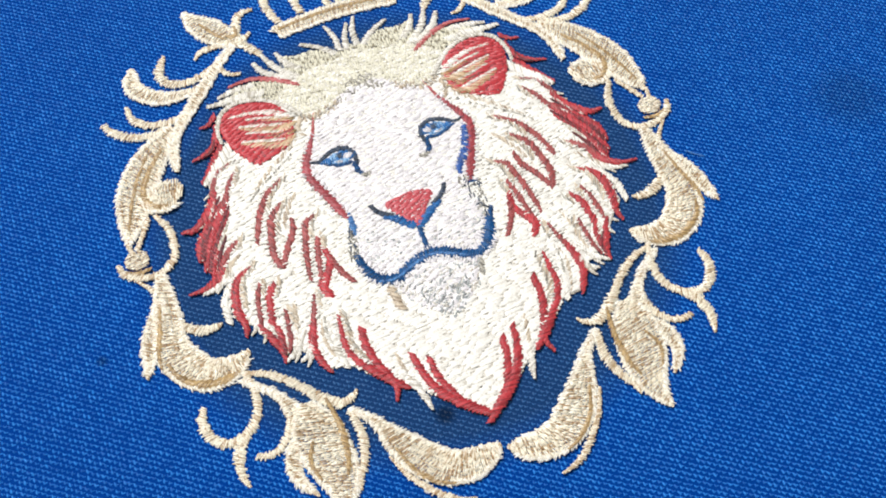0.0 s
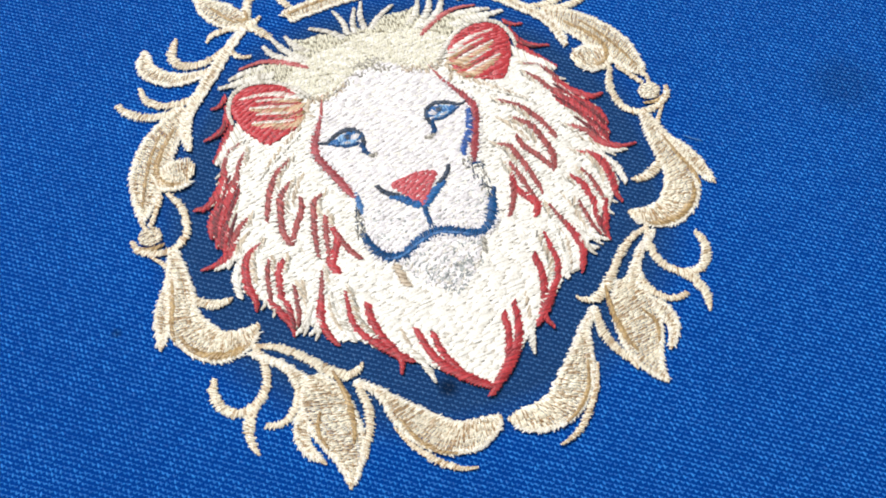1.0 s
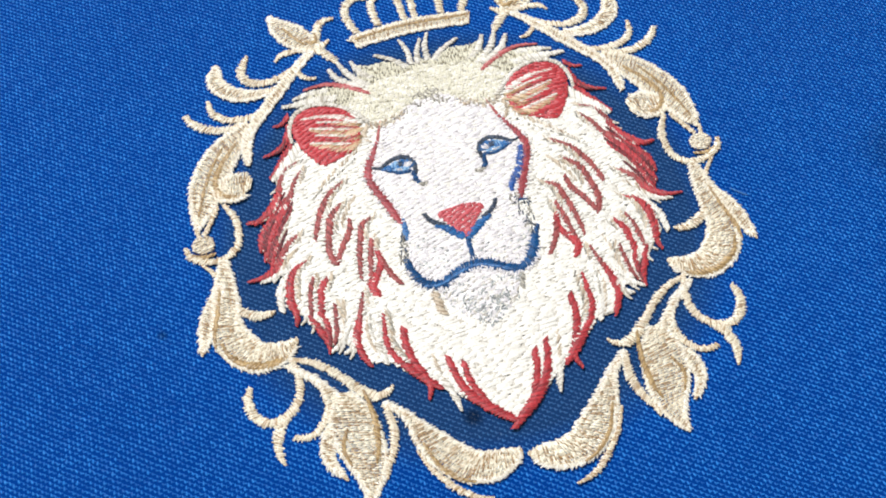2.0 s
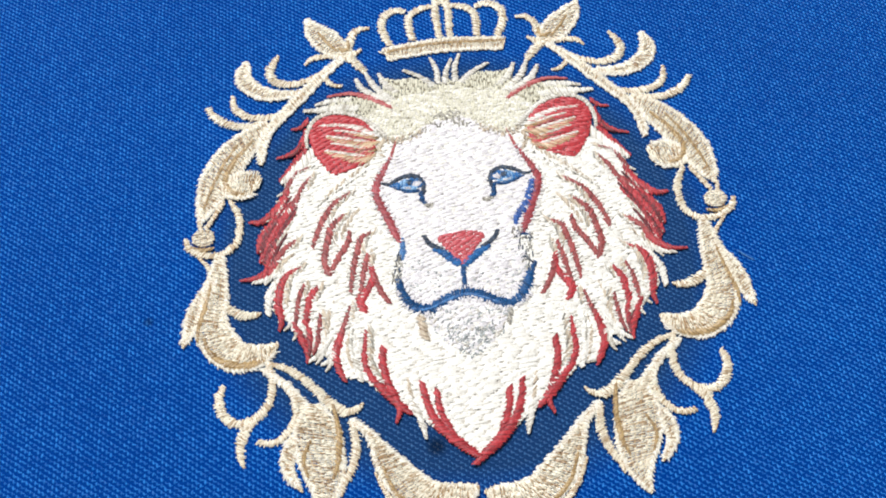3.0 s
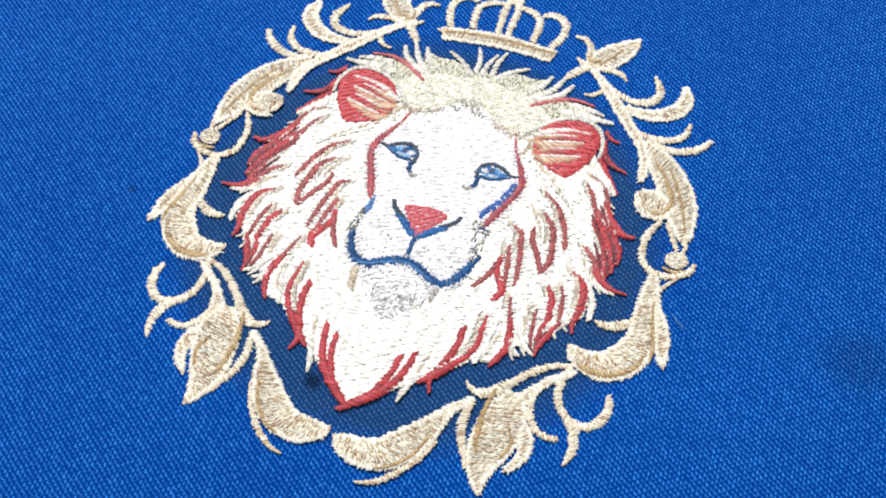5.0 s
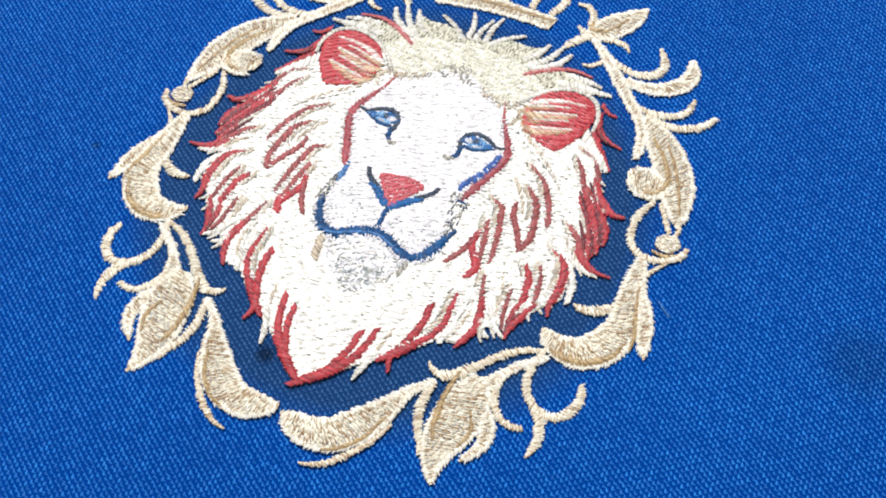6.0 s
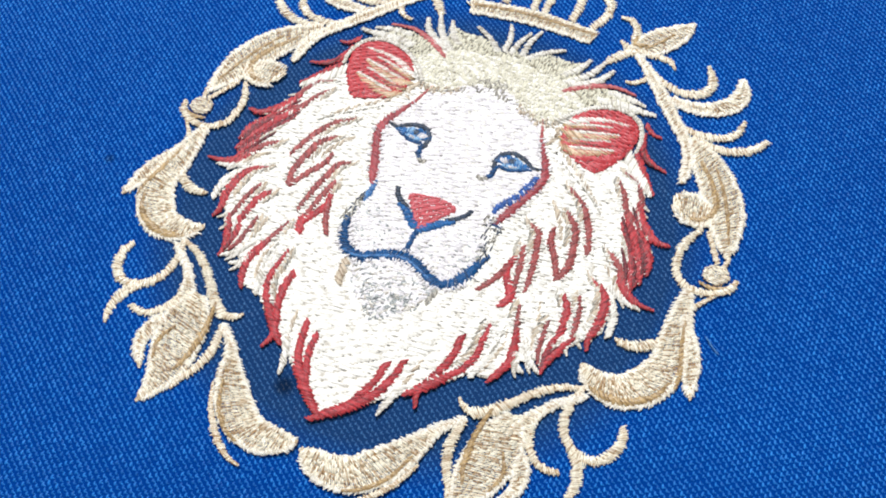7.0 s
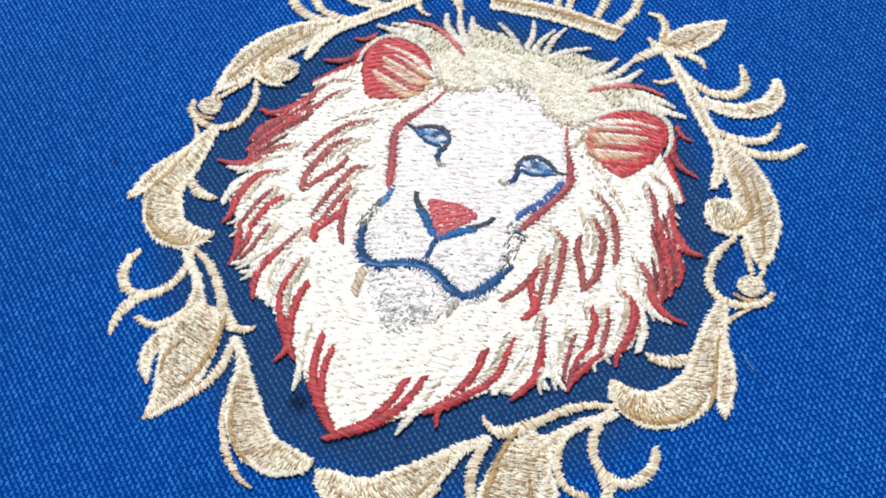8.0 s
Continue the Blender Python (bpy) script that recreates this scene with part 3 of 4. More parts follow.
both("mane_lock", WINE, lion, 1.6, [(-31.8, 10.0, 0.4), (-33.8, 7.6, 0.8), (-35.0, 5.2, 0.8), (-35.5, 3.4, 0.4)], "dark red mane lock", 42)
both("strand", RED, lion, 1.7, [(-30.4, 16.4, 0.3), (-33.3, 13.2, 0.6), (-35.3, 10.3, 0.6), (-36.4, 6.9, 0.3)], "bright red strand", 40)
both("strand", RED, lion, 1.7, [(-31.1, 12.0, 0.3), (-33.6, 9.3, 0.4), (-35.3, 6.0, 0.5), (-35.7, 3.4, 0.3)], "bright red strand", 40)
both("strand", RED, lion, 1.7, [(-31.5, 17.6, 0.3), (-33.8, 14.4, 0.6), (-35.9, 12.8, 0.6), (-38.0, 12.8, 0.3)], "bright red strand", 40)
both("strand", CREAM, lion, 1.8, [(-30.3, 12.0, 0.2), (-31.8, 9.8, 0.4), (-33.2, 7.0, 0.3)], "cream strand", 50)
both("strand", CREAM, lion, 1.8, [(-31.3, 17.1, 0.2), (-32.2, 15.2, 0.5), (-33.1, 13.7, 0.2)], "cream strand", 50)
both("strand", WINE, lion, 1.8, [(-33.0, 12.2, 0.2), (-34.8, 9.3, 0.6), (-35.9, 5.8, 0.3)], "dark red strand", 50)
both("strand", WINE, lion, 1.8, [(-31.3, 9.4, 0.2), (-33.1, 6.3, 0.7), (-34.4, 2.8, 0.3)], "dark red strand", 50)
both("strand", WINE, lion, 1.8, [(-29.1, -11.3, 0.3), (-28.0, -13.2, 0.7), (-28.2, -15.5, 0.3)], "dark red strand", 50)
both("strand", WINE, lion, 1.7, [(-29.3, 15.2, 0.3), (-31.3, 12.0, 0.7), (-32.9, 9.3, 0.6)], "dark red strand", 40)
both("mane_lock", RED, lion, 1.2, [(-32.6, 5.2, 1.1), (-33.8, 3.0, 1.7), (-35.5, 1.5, 1.5), (-37.7, 0.7, 0.8), (-39.9, 0.6, 0.3)], "red mane lock", 42)
both("mane_lock", CREAM, lion, 1.1, [(-32.3, 1.9, 1.1), (-34.3, 0.9, 1.0), (-35.7, 0.2, 0.9), (-37.8, -0.1, 0.4)], "cream mane tip", 42)
lock("mane_lock", MAROON, lion, 1.5, [(-29.7, 7.9, 0.7), (-31.5, 6.5, 1.2), (-33.2, 4.6, 1.3), (-34.4, 2.8, 0.8)], "dark red mane lock")
lock("mane_lock", RED, lion, 1.5, [(-29.1, 2.2, 0.5), (-31.6, 0.7, 1.2), (-32.8, -2.0, 1.7), (-33.1, -5.4, 1.5), (-32.7, -8.0, 1.1), (-33.2, -10.2, 0.4)], "red mane lock")
both("mane_lock", CREAM, lion, 1.2, [(-33.3, -0.6, 0.9), (-34.6, -2.5, 1.0), (-35.0, -4.7, 1.1), (-35.1, -6.9, 0.7)], "cream mane tip", 42)
lock("mane_lock", MAROON, lion, 1.5, [(-28.5, -1.5, 0.6), (-29.5, -3.8, 0.9), (-30.0, -6.7, 1.0), (-30.3, -8.9, 0.7)], "dark red mane lock")
lock("mane_lock", RED, lion, 1.5, [(-26.2, -2.3, 1.0), (-27.7, -4.4, 1.4), (-28.2, -7.2, 1.2), (-28.5, -9.7, 1.4)], "red mane lock")
both("mane_lock", RED, lion, 1.3, [(-30.7, -8.7, 0.5), (-29.8, -10.6, 1.1), (-29.0, -13.0, 1.2), (-28.4, -15.3, 0.8), (-28.6, -16.7, 0.3)], "red mane lock", 42)
both("mane_lock", RED, lion, 1.3, [(-28.1, -9.7, 0.8), (-27.9, -11.7, 1.2), (-28.1, -13.8, 1.1), (-28.4, -15.9, 0.4)], "red mane lock", 42)
both("strand", CREAM, lion, 1.5, [(-29.1, -9.1, 0.2), (-28.8, -10.8, 0.4), (-28.5, -12.3, 0.2)], "cream strand", 50)
lock("mane_lock", MAROON, lion, 1.5, [(-25.9, -7.7, 0.6), (-26.3, -10.5, 0.9), (-26.7, -13.2, 0.8), (-27.5, -15.1, 0.4)], "dark red mane lock")
both("mane_lock", CREAM, lion, 1.6, [(-24.0, -11.9, 0.8), (-25.4, -14.0, 1.0), (-26.7, -15.5, 0.9), (-28.3, -16.5, 0.4)], "cream mane tip", 42)
both("mane_lock", CREAM, lion, 1.3, [(-23.5, -14.4, 0.8), (-24.5, -16.5, 0.9), (-26.3, -17.4, 0.4)], "cream mane tip", 42)
lock("mane_lock", MAROON, lion, 1.5, [(-20.7, -6.6, 0.5), (-21.5, -9.0, 0.9), (-22.5, -11.6, 1.0)], "dark red mane lock")
both("mane_lock", RED, lion, 1.5, [(-22.1, -10.8, 0.8), (-23.0, -13.3, 1.4), (-23.6, -16.3, 1.4), (-23.0, -19.0, 1.1), (-22.1, -21.1, 0.4)], "red mane lock", 42)
lock("mane_lock", RED, lion, 1.5, [(-18.2, -11.6, 0.6), (-18.6, -14.6, 1.0), (-18.8, -17.5, 1.1), (-17.8, -20.4, 1.2), (-16.0, -22.9, 1.4), (-14.0, -25.3, 1.6), (-11.6, -27.9, 0.5)], "red mane lock")
both("mane_lock", RED, lion, 1.6, [(-15.4, -15.0, 1.2), (-15.7, -18.1, 1.3), (-15.2, -21.4, 1.4), (-14.0, -24.5, 1.3), (-13.5, -26.7, 1.0), (-14.3, -29.1, 0.4)], "red mane lock", 42)
both("mane_lock", CREAM, lion, 1.2, [(-20.3, -16.8, 1.2), (-20.0, -18.9, 1.2), (-19.5, -21.3, 0.6)], "cream mane tip", 42)
both("mane_lock", CREAM, lion, 1.3, [(-10.9, -26.5, 1.0), (-10.3, -28.6, 1.0), (-9.9, -30.6, 0.8), (-9.6, -32.4, 0.3)], "cream mane tip", 42)
both("mane_lock", RED, lion, 1.5, [(-9.3, -22.3, 1.0), (-8.9, -26.0, 1.3), (-7.9, -28.9, 1.5), (-6.0, -31.6, 1.9), (-3.5, -34.2, 1.7), (-0.6, -36.8, 0.7)], "red mane lock", 42)
both("mane_lock", RED, lion, 1.6, [(-7.0, -23.7, 1.0), (-6.9, -26.9, 1.2), (-6.0, -29.9, 1.1), (-5.0, -31.9, 0.7)], "red mane lock", 42)
lock("mane_lock", MAROON, lion, 1.5, [(-19.6, 17.3, 0.7), (-22.7, 15.0, 1.1), (-24.7, 11.8, 1.3), (-25.9, 8.7, 1.2), (-26.8, 6.2, 0.8)], "dark red mane lock")
lock("mane_lock", MAROON, lion, 1.5, [(-20.8, 12.6, 0.7), (-23.1, 10.2, 1.3), (-24.2, 6.6, 1.4), (-24.7, 3.1, 1.4), (-24.2, 0.1, 1.0)], "dark red mane lock")
both("mane_lock", MAROON, lion, 1.5, [(-19.9, 9.0, 0.7), (-20.4, 6.5, 1.1), (-22.2, 3.6, 1.2), (-24.0, 0.1, 0.9)], "dark red mane lock", 42)
lock("mane_lock", MAROON, lion, 1.5, [(-16.3, 8.1, 0.7), (-18.1, 6.9, 1.2), (-19.2, 3.1, 1.2), (-20.0, -0.8, 1.1), (-20.4, -4.1, 0.6)], "dark red mane lock")
lock("mane_lock", MAROON, lion, 1.5, [(-16.9, 3.8, 0.9), (-17.6, 1.3, 1.1), (-18.3, -2.1, 1.0), (-18.9, -4.9, 0.6)], "dark red mane lock")
both("mane_lock", RED, lion, 1.5, [(-16.5, 1.5, 0.9), (-16.3, -1.2, 1.3), (-17.6, -3.9, 1.4), (-18.7, -5.7, 1.9), (-18.3, -8.1, 1.0)], "red mane lock", 42)
both("mane_lock", MAROON, lion, 1.6, [(-16.2, -0.4, 0.9), (-15.2, -3.8, 1.1), (-13.6, -6.8, 0.6)], "dark red mane lock", 42)
both("strand", FAWN, lion, 0.8, [(-12.6, 28.5, 0.6), (-15.1, 24.4, 0.8), (-18.7, 21.5, 0.8), (-22.2, 18.6, 0.6), (-24.7, 16.1, 0.2)], "fawn shading strand", 50, 0.4)
both("strand", ASH, lion, 1.3, [(-16.1, 22.0, 0.1), (-19.6, 19.5, 0.2), (-23.2, 17.0, 0.2), (-25.9, 14.5, 0.1)], "ash shading strand", 60, 0.4)
both("strand", FAWN, lion, 1.2, [(-12.4, 24.4, 0.5), (-13.3, 26.9, 0.8), (-12.1, 29.3, 0.7)], "fawn shading strand", 50, 0.4)
both("strand", FAWN, lion, 1.1, [(-17.8, 13.7, 0.3), (-19.3, 12.1, 0.7), (-21.2, 8.9, 0.6), (-22.3, 5.9, 0.3)], "fawn shading strand", 60, 0.4)
both("strand", FAWN, lion, 1.1, [(-31.0, 10.3, 0.3), (-32.4, 8.8, 0.8), (-33.8, 7.0, 0.4)], "fawn shading strand", 60, 0.4)
both("strand", FAWN, lion, 1.1, [(-30.1, 5.2, 0.3), (-32.0, 3.7, 0.9), (-33.2, 2.1, 0.9), (-34.7, 0.7, 0.4)], "fawn shading strand", 60, 0.4)
both("strand", FAWN, lion, 1.1, [(-23.4, -5.0, 0.2), (-24.5, -8.3, 0.6), (-25.0, -11.0, 0.6), (-25.8, -13.7, 0.2)], "fawn shading strand", 60, 0.4)
both("strand", FAWN, lion, 0.9, [(-21.0, -11.5, 0.2), (-21.6, -14.2, 0.5), (-21.2, -17.3, 0.5), (-20.6, -19.9, 0.2)], "fawn shading strand", 60, 0.4)
both("strand", ASH, lion, 1.1, [(-20.4, -11.0, 0.2), (-20.8, -13.7, 0.3), (-20.5, -16.8, 0.3)], "ash shading strand", 60, 0.4)
both("strand", FAWN, lion, 1.1, [(-11.7, -21.4, 0.3), (-11.4, -24.0, 0.6), (-10.8, -26.5, 0.4)], "fawn shading strand", 60, 0.4)
both("cheek_line", ROSE, lion, 1.3, [(-9.7, 29.3, 0.2), (-10.5, 27.0, 0.4), (-11.3, 24.6, 0.6)], "rose cheek line", 42)
CHEEK = [(-11.1, 25.2, 0.4), (-12.7, 22.1, 1.0), (-14.4, 18.3, 1.5), (-14.4, 15.6, 1.5), (-13.2, 12.2, 1.5), (-12.1, 8.9, 1.6), (-11.2, 5.8, 0.7)]
cheeks = both("cheek_line", CRIMSON, lion, 1.5, CHEEK, "red cheek line", 42)
fringe(WHITE, cheeks[0], 1.5, CHEEK, "white stitches over the line", share=0.6)
fringe(WHITE, cheeks[1], 1.5, [mirrored(p) for p in CHEEK], "white stitches over the line", share=0.6)
one("cheek_shade", ROYAL, lion, 2.0, [(14.8, 17.6, 0.7), (14.2, 15.1, 1.4), (13.2, 12.9, 1.5)], "royal blue cheek shade", 18, 0.4)
one("cheek_shade", ROYAL, lion, 2.0, [(13.2, 12.4, 1.3), (12.1, 10.7, 1.5), (10.8, 9.3, 1.1), (10.3, 7.6, 0.6)], "royal blue cheek shade", 18, 0.4)
one("cheek_shade", SKY, lion, 1.6, [(-10.5, 6.6, 0.4), (-10.5, 4.8, 1.0), (-10.7, 3.2, 1.0), (-10.8, 2.0, 0.4)], "bright blue cheek shade")
one("cheek_shade", BLUE, lion, 1.6, [(11.0, 5.5, 0.5), (12.8, 5.4, 0.5)], "blue cheek shade")
eyes = both("eye", EYE, lion, 1.5, [(-11.9, 18.2, 0.6), (-10.0, 18.2, 1.7), (-8.2, 18.4, 2.5), (-6.5, 18.1, 2.0), (-5.6, 17.5, 0.8)], "blue eye")
both("upper_lid", NAVY, eyes, 2.1, [(-13.8, 19.1, 0.3), (-12.1, 18.5, 0.6), (-10.5, 19.5, 0.8), (-8.4, 20.2, 0.9), (-6.7, 19.7, 0.9), (-5.7, 18.2, 0.9), (-5.9, 15.8, 0.7)], "dark upper eyelid")
both("tear_line", BLUE, eyes, 2.0, [(-6.1, 16.4, 0.9), (-6.2, 14.6, 0.9), (-5.5, 13.6, 0.7)], "blue inner eye corner")
both("tear_line", ASH, eyes, 2.0, [(-5.8, 13.6, 0.6), (-4.9, 13.1, 0.8), (-4.1, 13.5, 0.5)], "grey inner eye corner")
both("lower_lid", BLUE, eyes, 2.0, [(-11.3, 17.8, 0.4), (-9.6, 16.9, 0.5), (-7.8, 16.5, 0.6), (-6.4, 16.8, 0.6)], "blue lower eyelid")
both("iris", PALE, eyes, 2.2, [(-10.1, 18.5, 0.6), (-9.2, 18.7, 1.1), (-8.4, 18.9, 0.9)], "pale blue iris")
both("iris", PALE, eyes, 2.2, [(-9.8, 17.6, 0.5), (-8.2, 17.3, 0.9), (-6.9, 17.3, 0.6)], "pale blue iris")
both("pupil", NAVY, eyes, 2.6, [(-8.7, 18.9, 0.7), (-8.2, 18.4, 1.1), (-7.7, 18.6, 0.7)], "dark pupil")
both("glint", WHITE, eyes, 3.0, [(-7.5, 18.2, 0.9), (-6.8, 18.1, 1.3), (-6.2, 17.9, 0.8)], "white glint")
both("glint", WHITE, eyes, 3.0, [(-9.4, 17.5, 0.3), (-8.7, 17.3, 0.5), (-8.0, 17.2, 0.4)], "white glint")
nose = whole("nose", NOSE, lion, 2.2, [(-0.2, 7.0), (-2.0, 6.8), (-3.9, 6.2), (-3.7, 4.9), (-2.4, 3.3), (-1.4, 1.2), (-0.3, 0.2)], "red nose", 8, 0.30, 2.0, 0.15, 0.15)
both("nose_wing", NAVY, nose, 2.4, [(-6.5, 6.7, 0.7), (-5.9, 5.2, 0.8), (-4.8, 4.2, 0.8), (-3.4, 3.5, 0.5)], "dark nose wing")
both("nose_wing", EYE, nose, 2.3, [(-5.0, 3.7, 0.7), (-3.4, 2.7, 1.3), (-2.0, 1.4, 1.5), (-0.5, -0.0, 1.1)], "blue nose wing")
one("mouth", BLUE, lion, 1.8, [(-0.1, 0.3, 1.0), (-0.2, -2.0, 0.9), (-0.2, -5.1, 0.9)], "blue line under the nose", 20, 0.3)
mouth = one("mouth", BLUE, lion, 1.7, [(-11.7, -2.1, 1.0), (-11.4, -4.1, 1.6), (-10.7, -6.1, 1.7), (-9.3, -7.7, 2.0), (-7.0, -8.3, 1.8), (-4.3, -7.0, 1.8), (-1.9, -6.0, 2.0), (0.1, -5.8, 2.1), (2.6, -6.4, 2.0), (5.6, -8.1, 2.0), (7.8, -8.3, 1.7), (9.7, -6.9, 2.2), (11.0, -4.7, 2.0), (11.8, -2.6, 1.1), (12.9, -0.5, 0.5)], "dark blue mouth line", 18, 0.4)
fringe(WHITE, mouth, 1.7, [(-11.4, -4.1, 1.4), (-10.7, -6.1, 1.5), (-9.3, -7.7, 1.7), (-7.0, -8.3, 1.6), (-4.3, -7.0, 1.6), (-1.9, -6.0, 1.7), (0.1, -5.8, 1.8), (2.6, -6.4, 1.7), (5.6, -8.1, 1.7), (7.8, -8.3, 1.5), (9.7, -6.9, 1.9), (11.0, -4.7, 1.7)], "white stitches over the lip", 0.4, 0.9, 0.95)
one("lip_line", SKY, mouth, 3.4, [(-9.8, -8.1, 0.3), (-7.0, -8.4, 0.4), (-3.6, -7.0, 0.4), (-0.1, -6.1, 0.4), (2.8, -7.0, 0.4), (5.8, -8.5, 0.3)], "light blue lip line", 60)
one("chin_patch", FAWN, lion, 1.3, [(-8.5, -9.6, 1.0), (-8.4, -11.3, 1.4), (-8.3, -13.2, 1.3), (-7.8, -14.5, 0.6)], "khaki chin patch", 40)
one("chin_patch", ASH, lion, 1.2, [(7.3, -9.5, 0.8), (6.9, -11.2, 1.0), (6.5, -12.7, 0.6)], "khaki chin patch", 40)
def stubble(name, mat, outline, layer, count, label, lean=1.3, spread=0.5, long=0.6):
    """Loose single stitches scattered over an area."""
    p = glide(outline, 0.5, closed=True)
    lo, hi = p.min(axis=0), p.max(axis=0)
    segs = []
    while len(segs) < count:
        x, y = rng.uniform(lo[0], hi[0]), rng.uniform(lo[1], hi[1])
        q = np.roll(p, -1, axis=0)
        cut = ((p[:, 1] > y) != (q[:, 1] > y)) & (x < (q[:, 0] - p[:, 0]) * (y - p[:, 1]) / (q[:, 1] - p[:, 1] + 1e-9) + p[:, 0])
        if cut.sum() % 2:
            t, r = rng.normal(lean, spread), rng.uniform(0.4, 1.0) * long
            segs.append((x - r * math.cos(t), y - r * math.sin(t), x + r * math.cos(t), y + r * math.sin(t), height(layer), 0.05, *[rng.uniform(0.15, 1.0)] * 3))
    return tagged(stitches(name, segs, mat, lion, 0.13), label)


CHIN = [(-7.9, -10.0), (-0.1, -8.6), (7.7, -9.9), (6.2, -13.5), (2.8, -16.1), (-0.1, -18.5), (-3.0, -16.2), (-6.4, -13.5)]
stubble("chin_stubble", GREY, CHIN, 1.5, 100, "ash grey chin stubble", 0.5, 0.8, 0.5)
stubble("chin_stubble", GREY, [(-4.5, -12.2), (-0.2, -13.2), (4.4, -12.0), (2.8, -15.9), (-0.1, -18.7), (-2.9, -16.0)], 1.6, 75, "darker grey tuft of the chin", 0.8, 0.7, 0.5)
stubble("chin_stubble", CREAM, CHIN, 1.6, 70, "cream chin stubble", 0.6, 0.7, 0.6)
stubble("muzzle_stubble", GREY, [(-10.7, 1.4), (-7.2, 2.5), (-1.6, -2.0), (-2.1, -4.8), (-7.0, -6.5), (-10.2, -4.9)], 1.0, 46, "ash grey muzzle stubble", -0.25, 0.3, 0.42)
stubble("muzzle_stubble", GREY, [(1.4, -2.0), (6.9, 2.1), (11.5, 2.7), (10.8, -3.0), (7.8, -6.6), (2.4, -4.8)], 1.0, 48, "ash grey muzzle stubble", 0.25, 0.3, 0.42)
stubble("cheek_stubble", ASH, [(9.4, 6.7), (11.7, 6.7), (13.1, 5.5), (13.0, 1.6), (12.1, -1.9), (10.9, -1.9), (10.3, 0.4), (9.8, 3.3)], 1.4, 36, "dark grey cheek stubble", 1.6, 0.4)
stubble("cheek_stubble", ASH, [(-12.1, 3.6), (-10.9, 3.0), (-11.0, 0.2), (-11.5, -2.6), (-12.9, -3.0), (-12.6, 0.2)], 1.4, 28, "dark grey cheek stubble", 1.6, 0.4)
stubble("brow_stubble", ASH, [(-4.6, 30.2), (-2.4, 33.0), (0.2, 35.4), (2.8, 33.0), (5.0, 30.6), (2.6, 31.0), (0.2, 32.2), (-2.2, 30.8)], 1.7, 46, "ash grey hairs of the hairline", 1.57, 0.35, 0.6)
stubble("brow_stubble", FAWN, [(-12.4, 29.6), (-9.0, 29.4), (-5.4, 30.8), (-4.8, 29.6), (-8.6, 27.8), (-11.6, 28.2)], 1.7, 40, "fawn hairs of the hairline", 1.2, 0.4, 0.6)
stubble("brow_stubble", FAWN, [mirrored(p) for p in [(-12.4, 29.6), (-9.0, 29.4), (-5.4, 30.8), (-4.8, 29.6), (-8.6, 27.8), (-11.6, 28.2)]], 1.7, 40, "fawn hairs of the hairline", 1.9, 0.4, 0.6)
both("strand", WINE, lion, 1.8, [(-30.3, 17.6, 0.2), (-32.0, 15.2, 0.6), (-33.7, 13.4, 0.3)], "dark wine red strand", 50)
both("strand", WINE, lion, 1.8, [(-28.0, 29.7, 0.2), (-29.1, 27.6, 0.6), (-30.7, 26.8, 0.2)], "dark wine red strand", 50)
both("strand", WINE, lion, 1.8, [(-32.6, 0.0, 0.2), (-33.2, -3.1, 0.4), (-33.0, -6.3, 0.2)], "dark wine red strand", 50)
stubble("cheek_stubble", NAVY, [(9.8, 6.4), (11.7, 6.4), (12.9, 5.3), (12.8, 1.6), (11.9, -1.6), (11.1, -1.7), (10.5, 0.4), (10.0, 3.3)], 1.6, 26, "dark blue grey cheek stubble")
stubble("cheek_stubble", NAVY, [(-11.9, 3.2), (-10.9, 2.7), (-11.2, 0.2), (-11.7, -2.3), (-12.6, -2.5), (-12.4, 0.2)], 1.6, 12, "dark blue grey cheek stubble")
SCROLLS = "gold scrolls round the lion"

# short cream hair tips along the edge of the mane
edge = glide([(-26.8, 25.8), (-29.8, 22.7), (-31.6, 18.5), (-34.2, 12.0), (-35.3, 7.5), (-34.6, 2.3), (-33.9, -3.4), (-31.2, -9.1), (-28.0, -13.7), (-24.1, -17.4)], 2.1)
for i, (x, y) in enumerate(edge[1:]):
    away = Vector((x, y - 6)).normalized()
    aim = (away + Vector((0, -0.8)) + Vector((rng.uniform(-0.4, 0.4), rng.uniform(-0.3, 0.3)))).normalized()
    far = rng.uniform(0.9, 2.0)
    both("hair_tip", CREAM, lion, 0.7, [(x - aim.x * 1.6, y - aim.y * 1.6, 0.75), (x, y, 0.7), (x + aim.x * far * 0.5 + 0.15, y + aim.y * far * 0.5, 0.45), (x + aim.x * far, y + aim.y * far, 0.2)], "short cream hair tip")
crown = sewn("crown_embroidery", "gold crown with a cross sewn above the lion", "embroidery")
one("band", GOLD, crown, 0.6, [(-10.5, 50.2, 3.1), (-9.9, 50.4, 3.2), (-4.8, 51.1, 3.2), (1.4, 51.7, 3.4), (7.6, 51.5, 3.2), (12.8, 51.1, 3.2), (13.6, 51.0, 3.1)], "gold crown band", 8)
one("band_line", OCHRE, crown, 2.4, [(-10.0, 50.8, 0.5), (-4.8, 51.6, 0.6), (1.4, 52.1, 0.6), (7.6, 51.9, 0.6), (13.1, 51.7, 0.5)], "ochre line along the band", 30)
one("arch", GOLD, crown, 0.5, [(-9.4, 52.5, 1.6), (-10.5, 55.7, 1.8), (-10.8, 58.7, 1.8), (-9.6, 61.0, 1.9), (-7.5, 61.9, 1.6), (-5.6, 61.2, 1.3)], "gold crown arch")
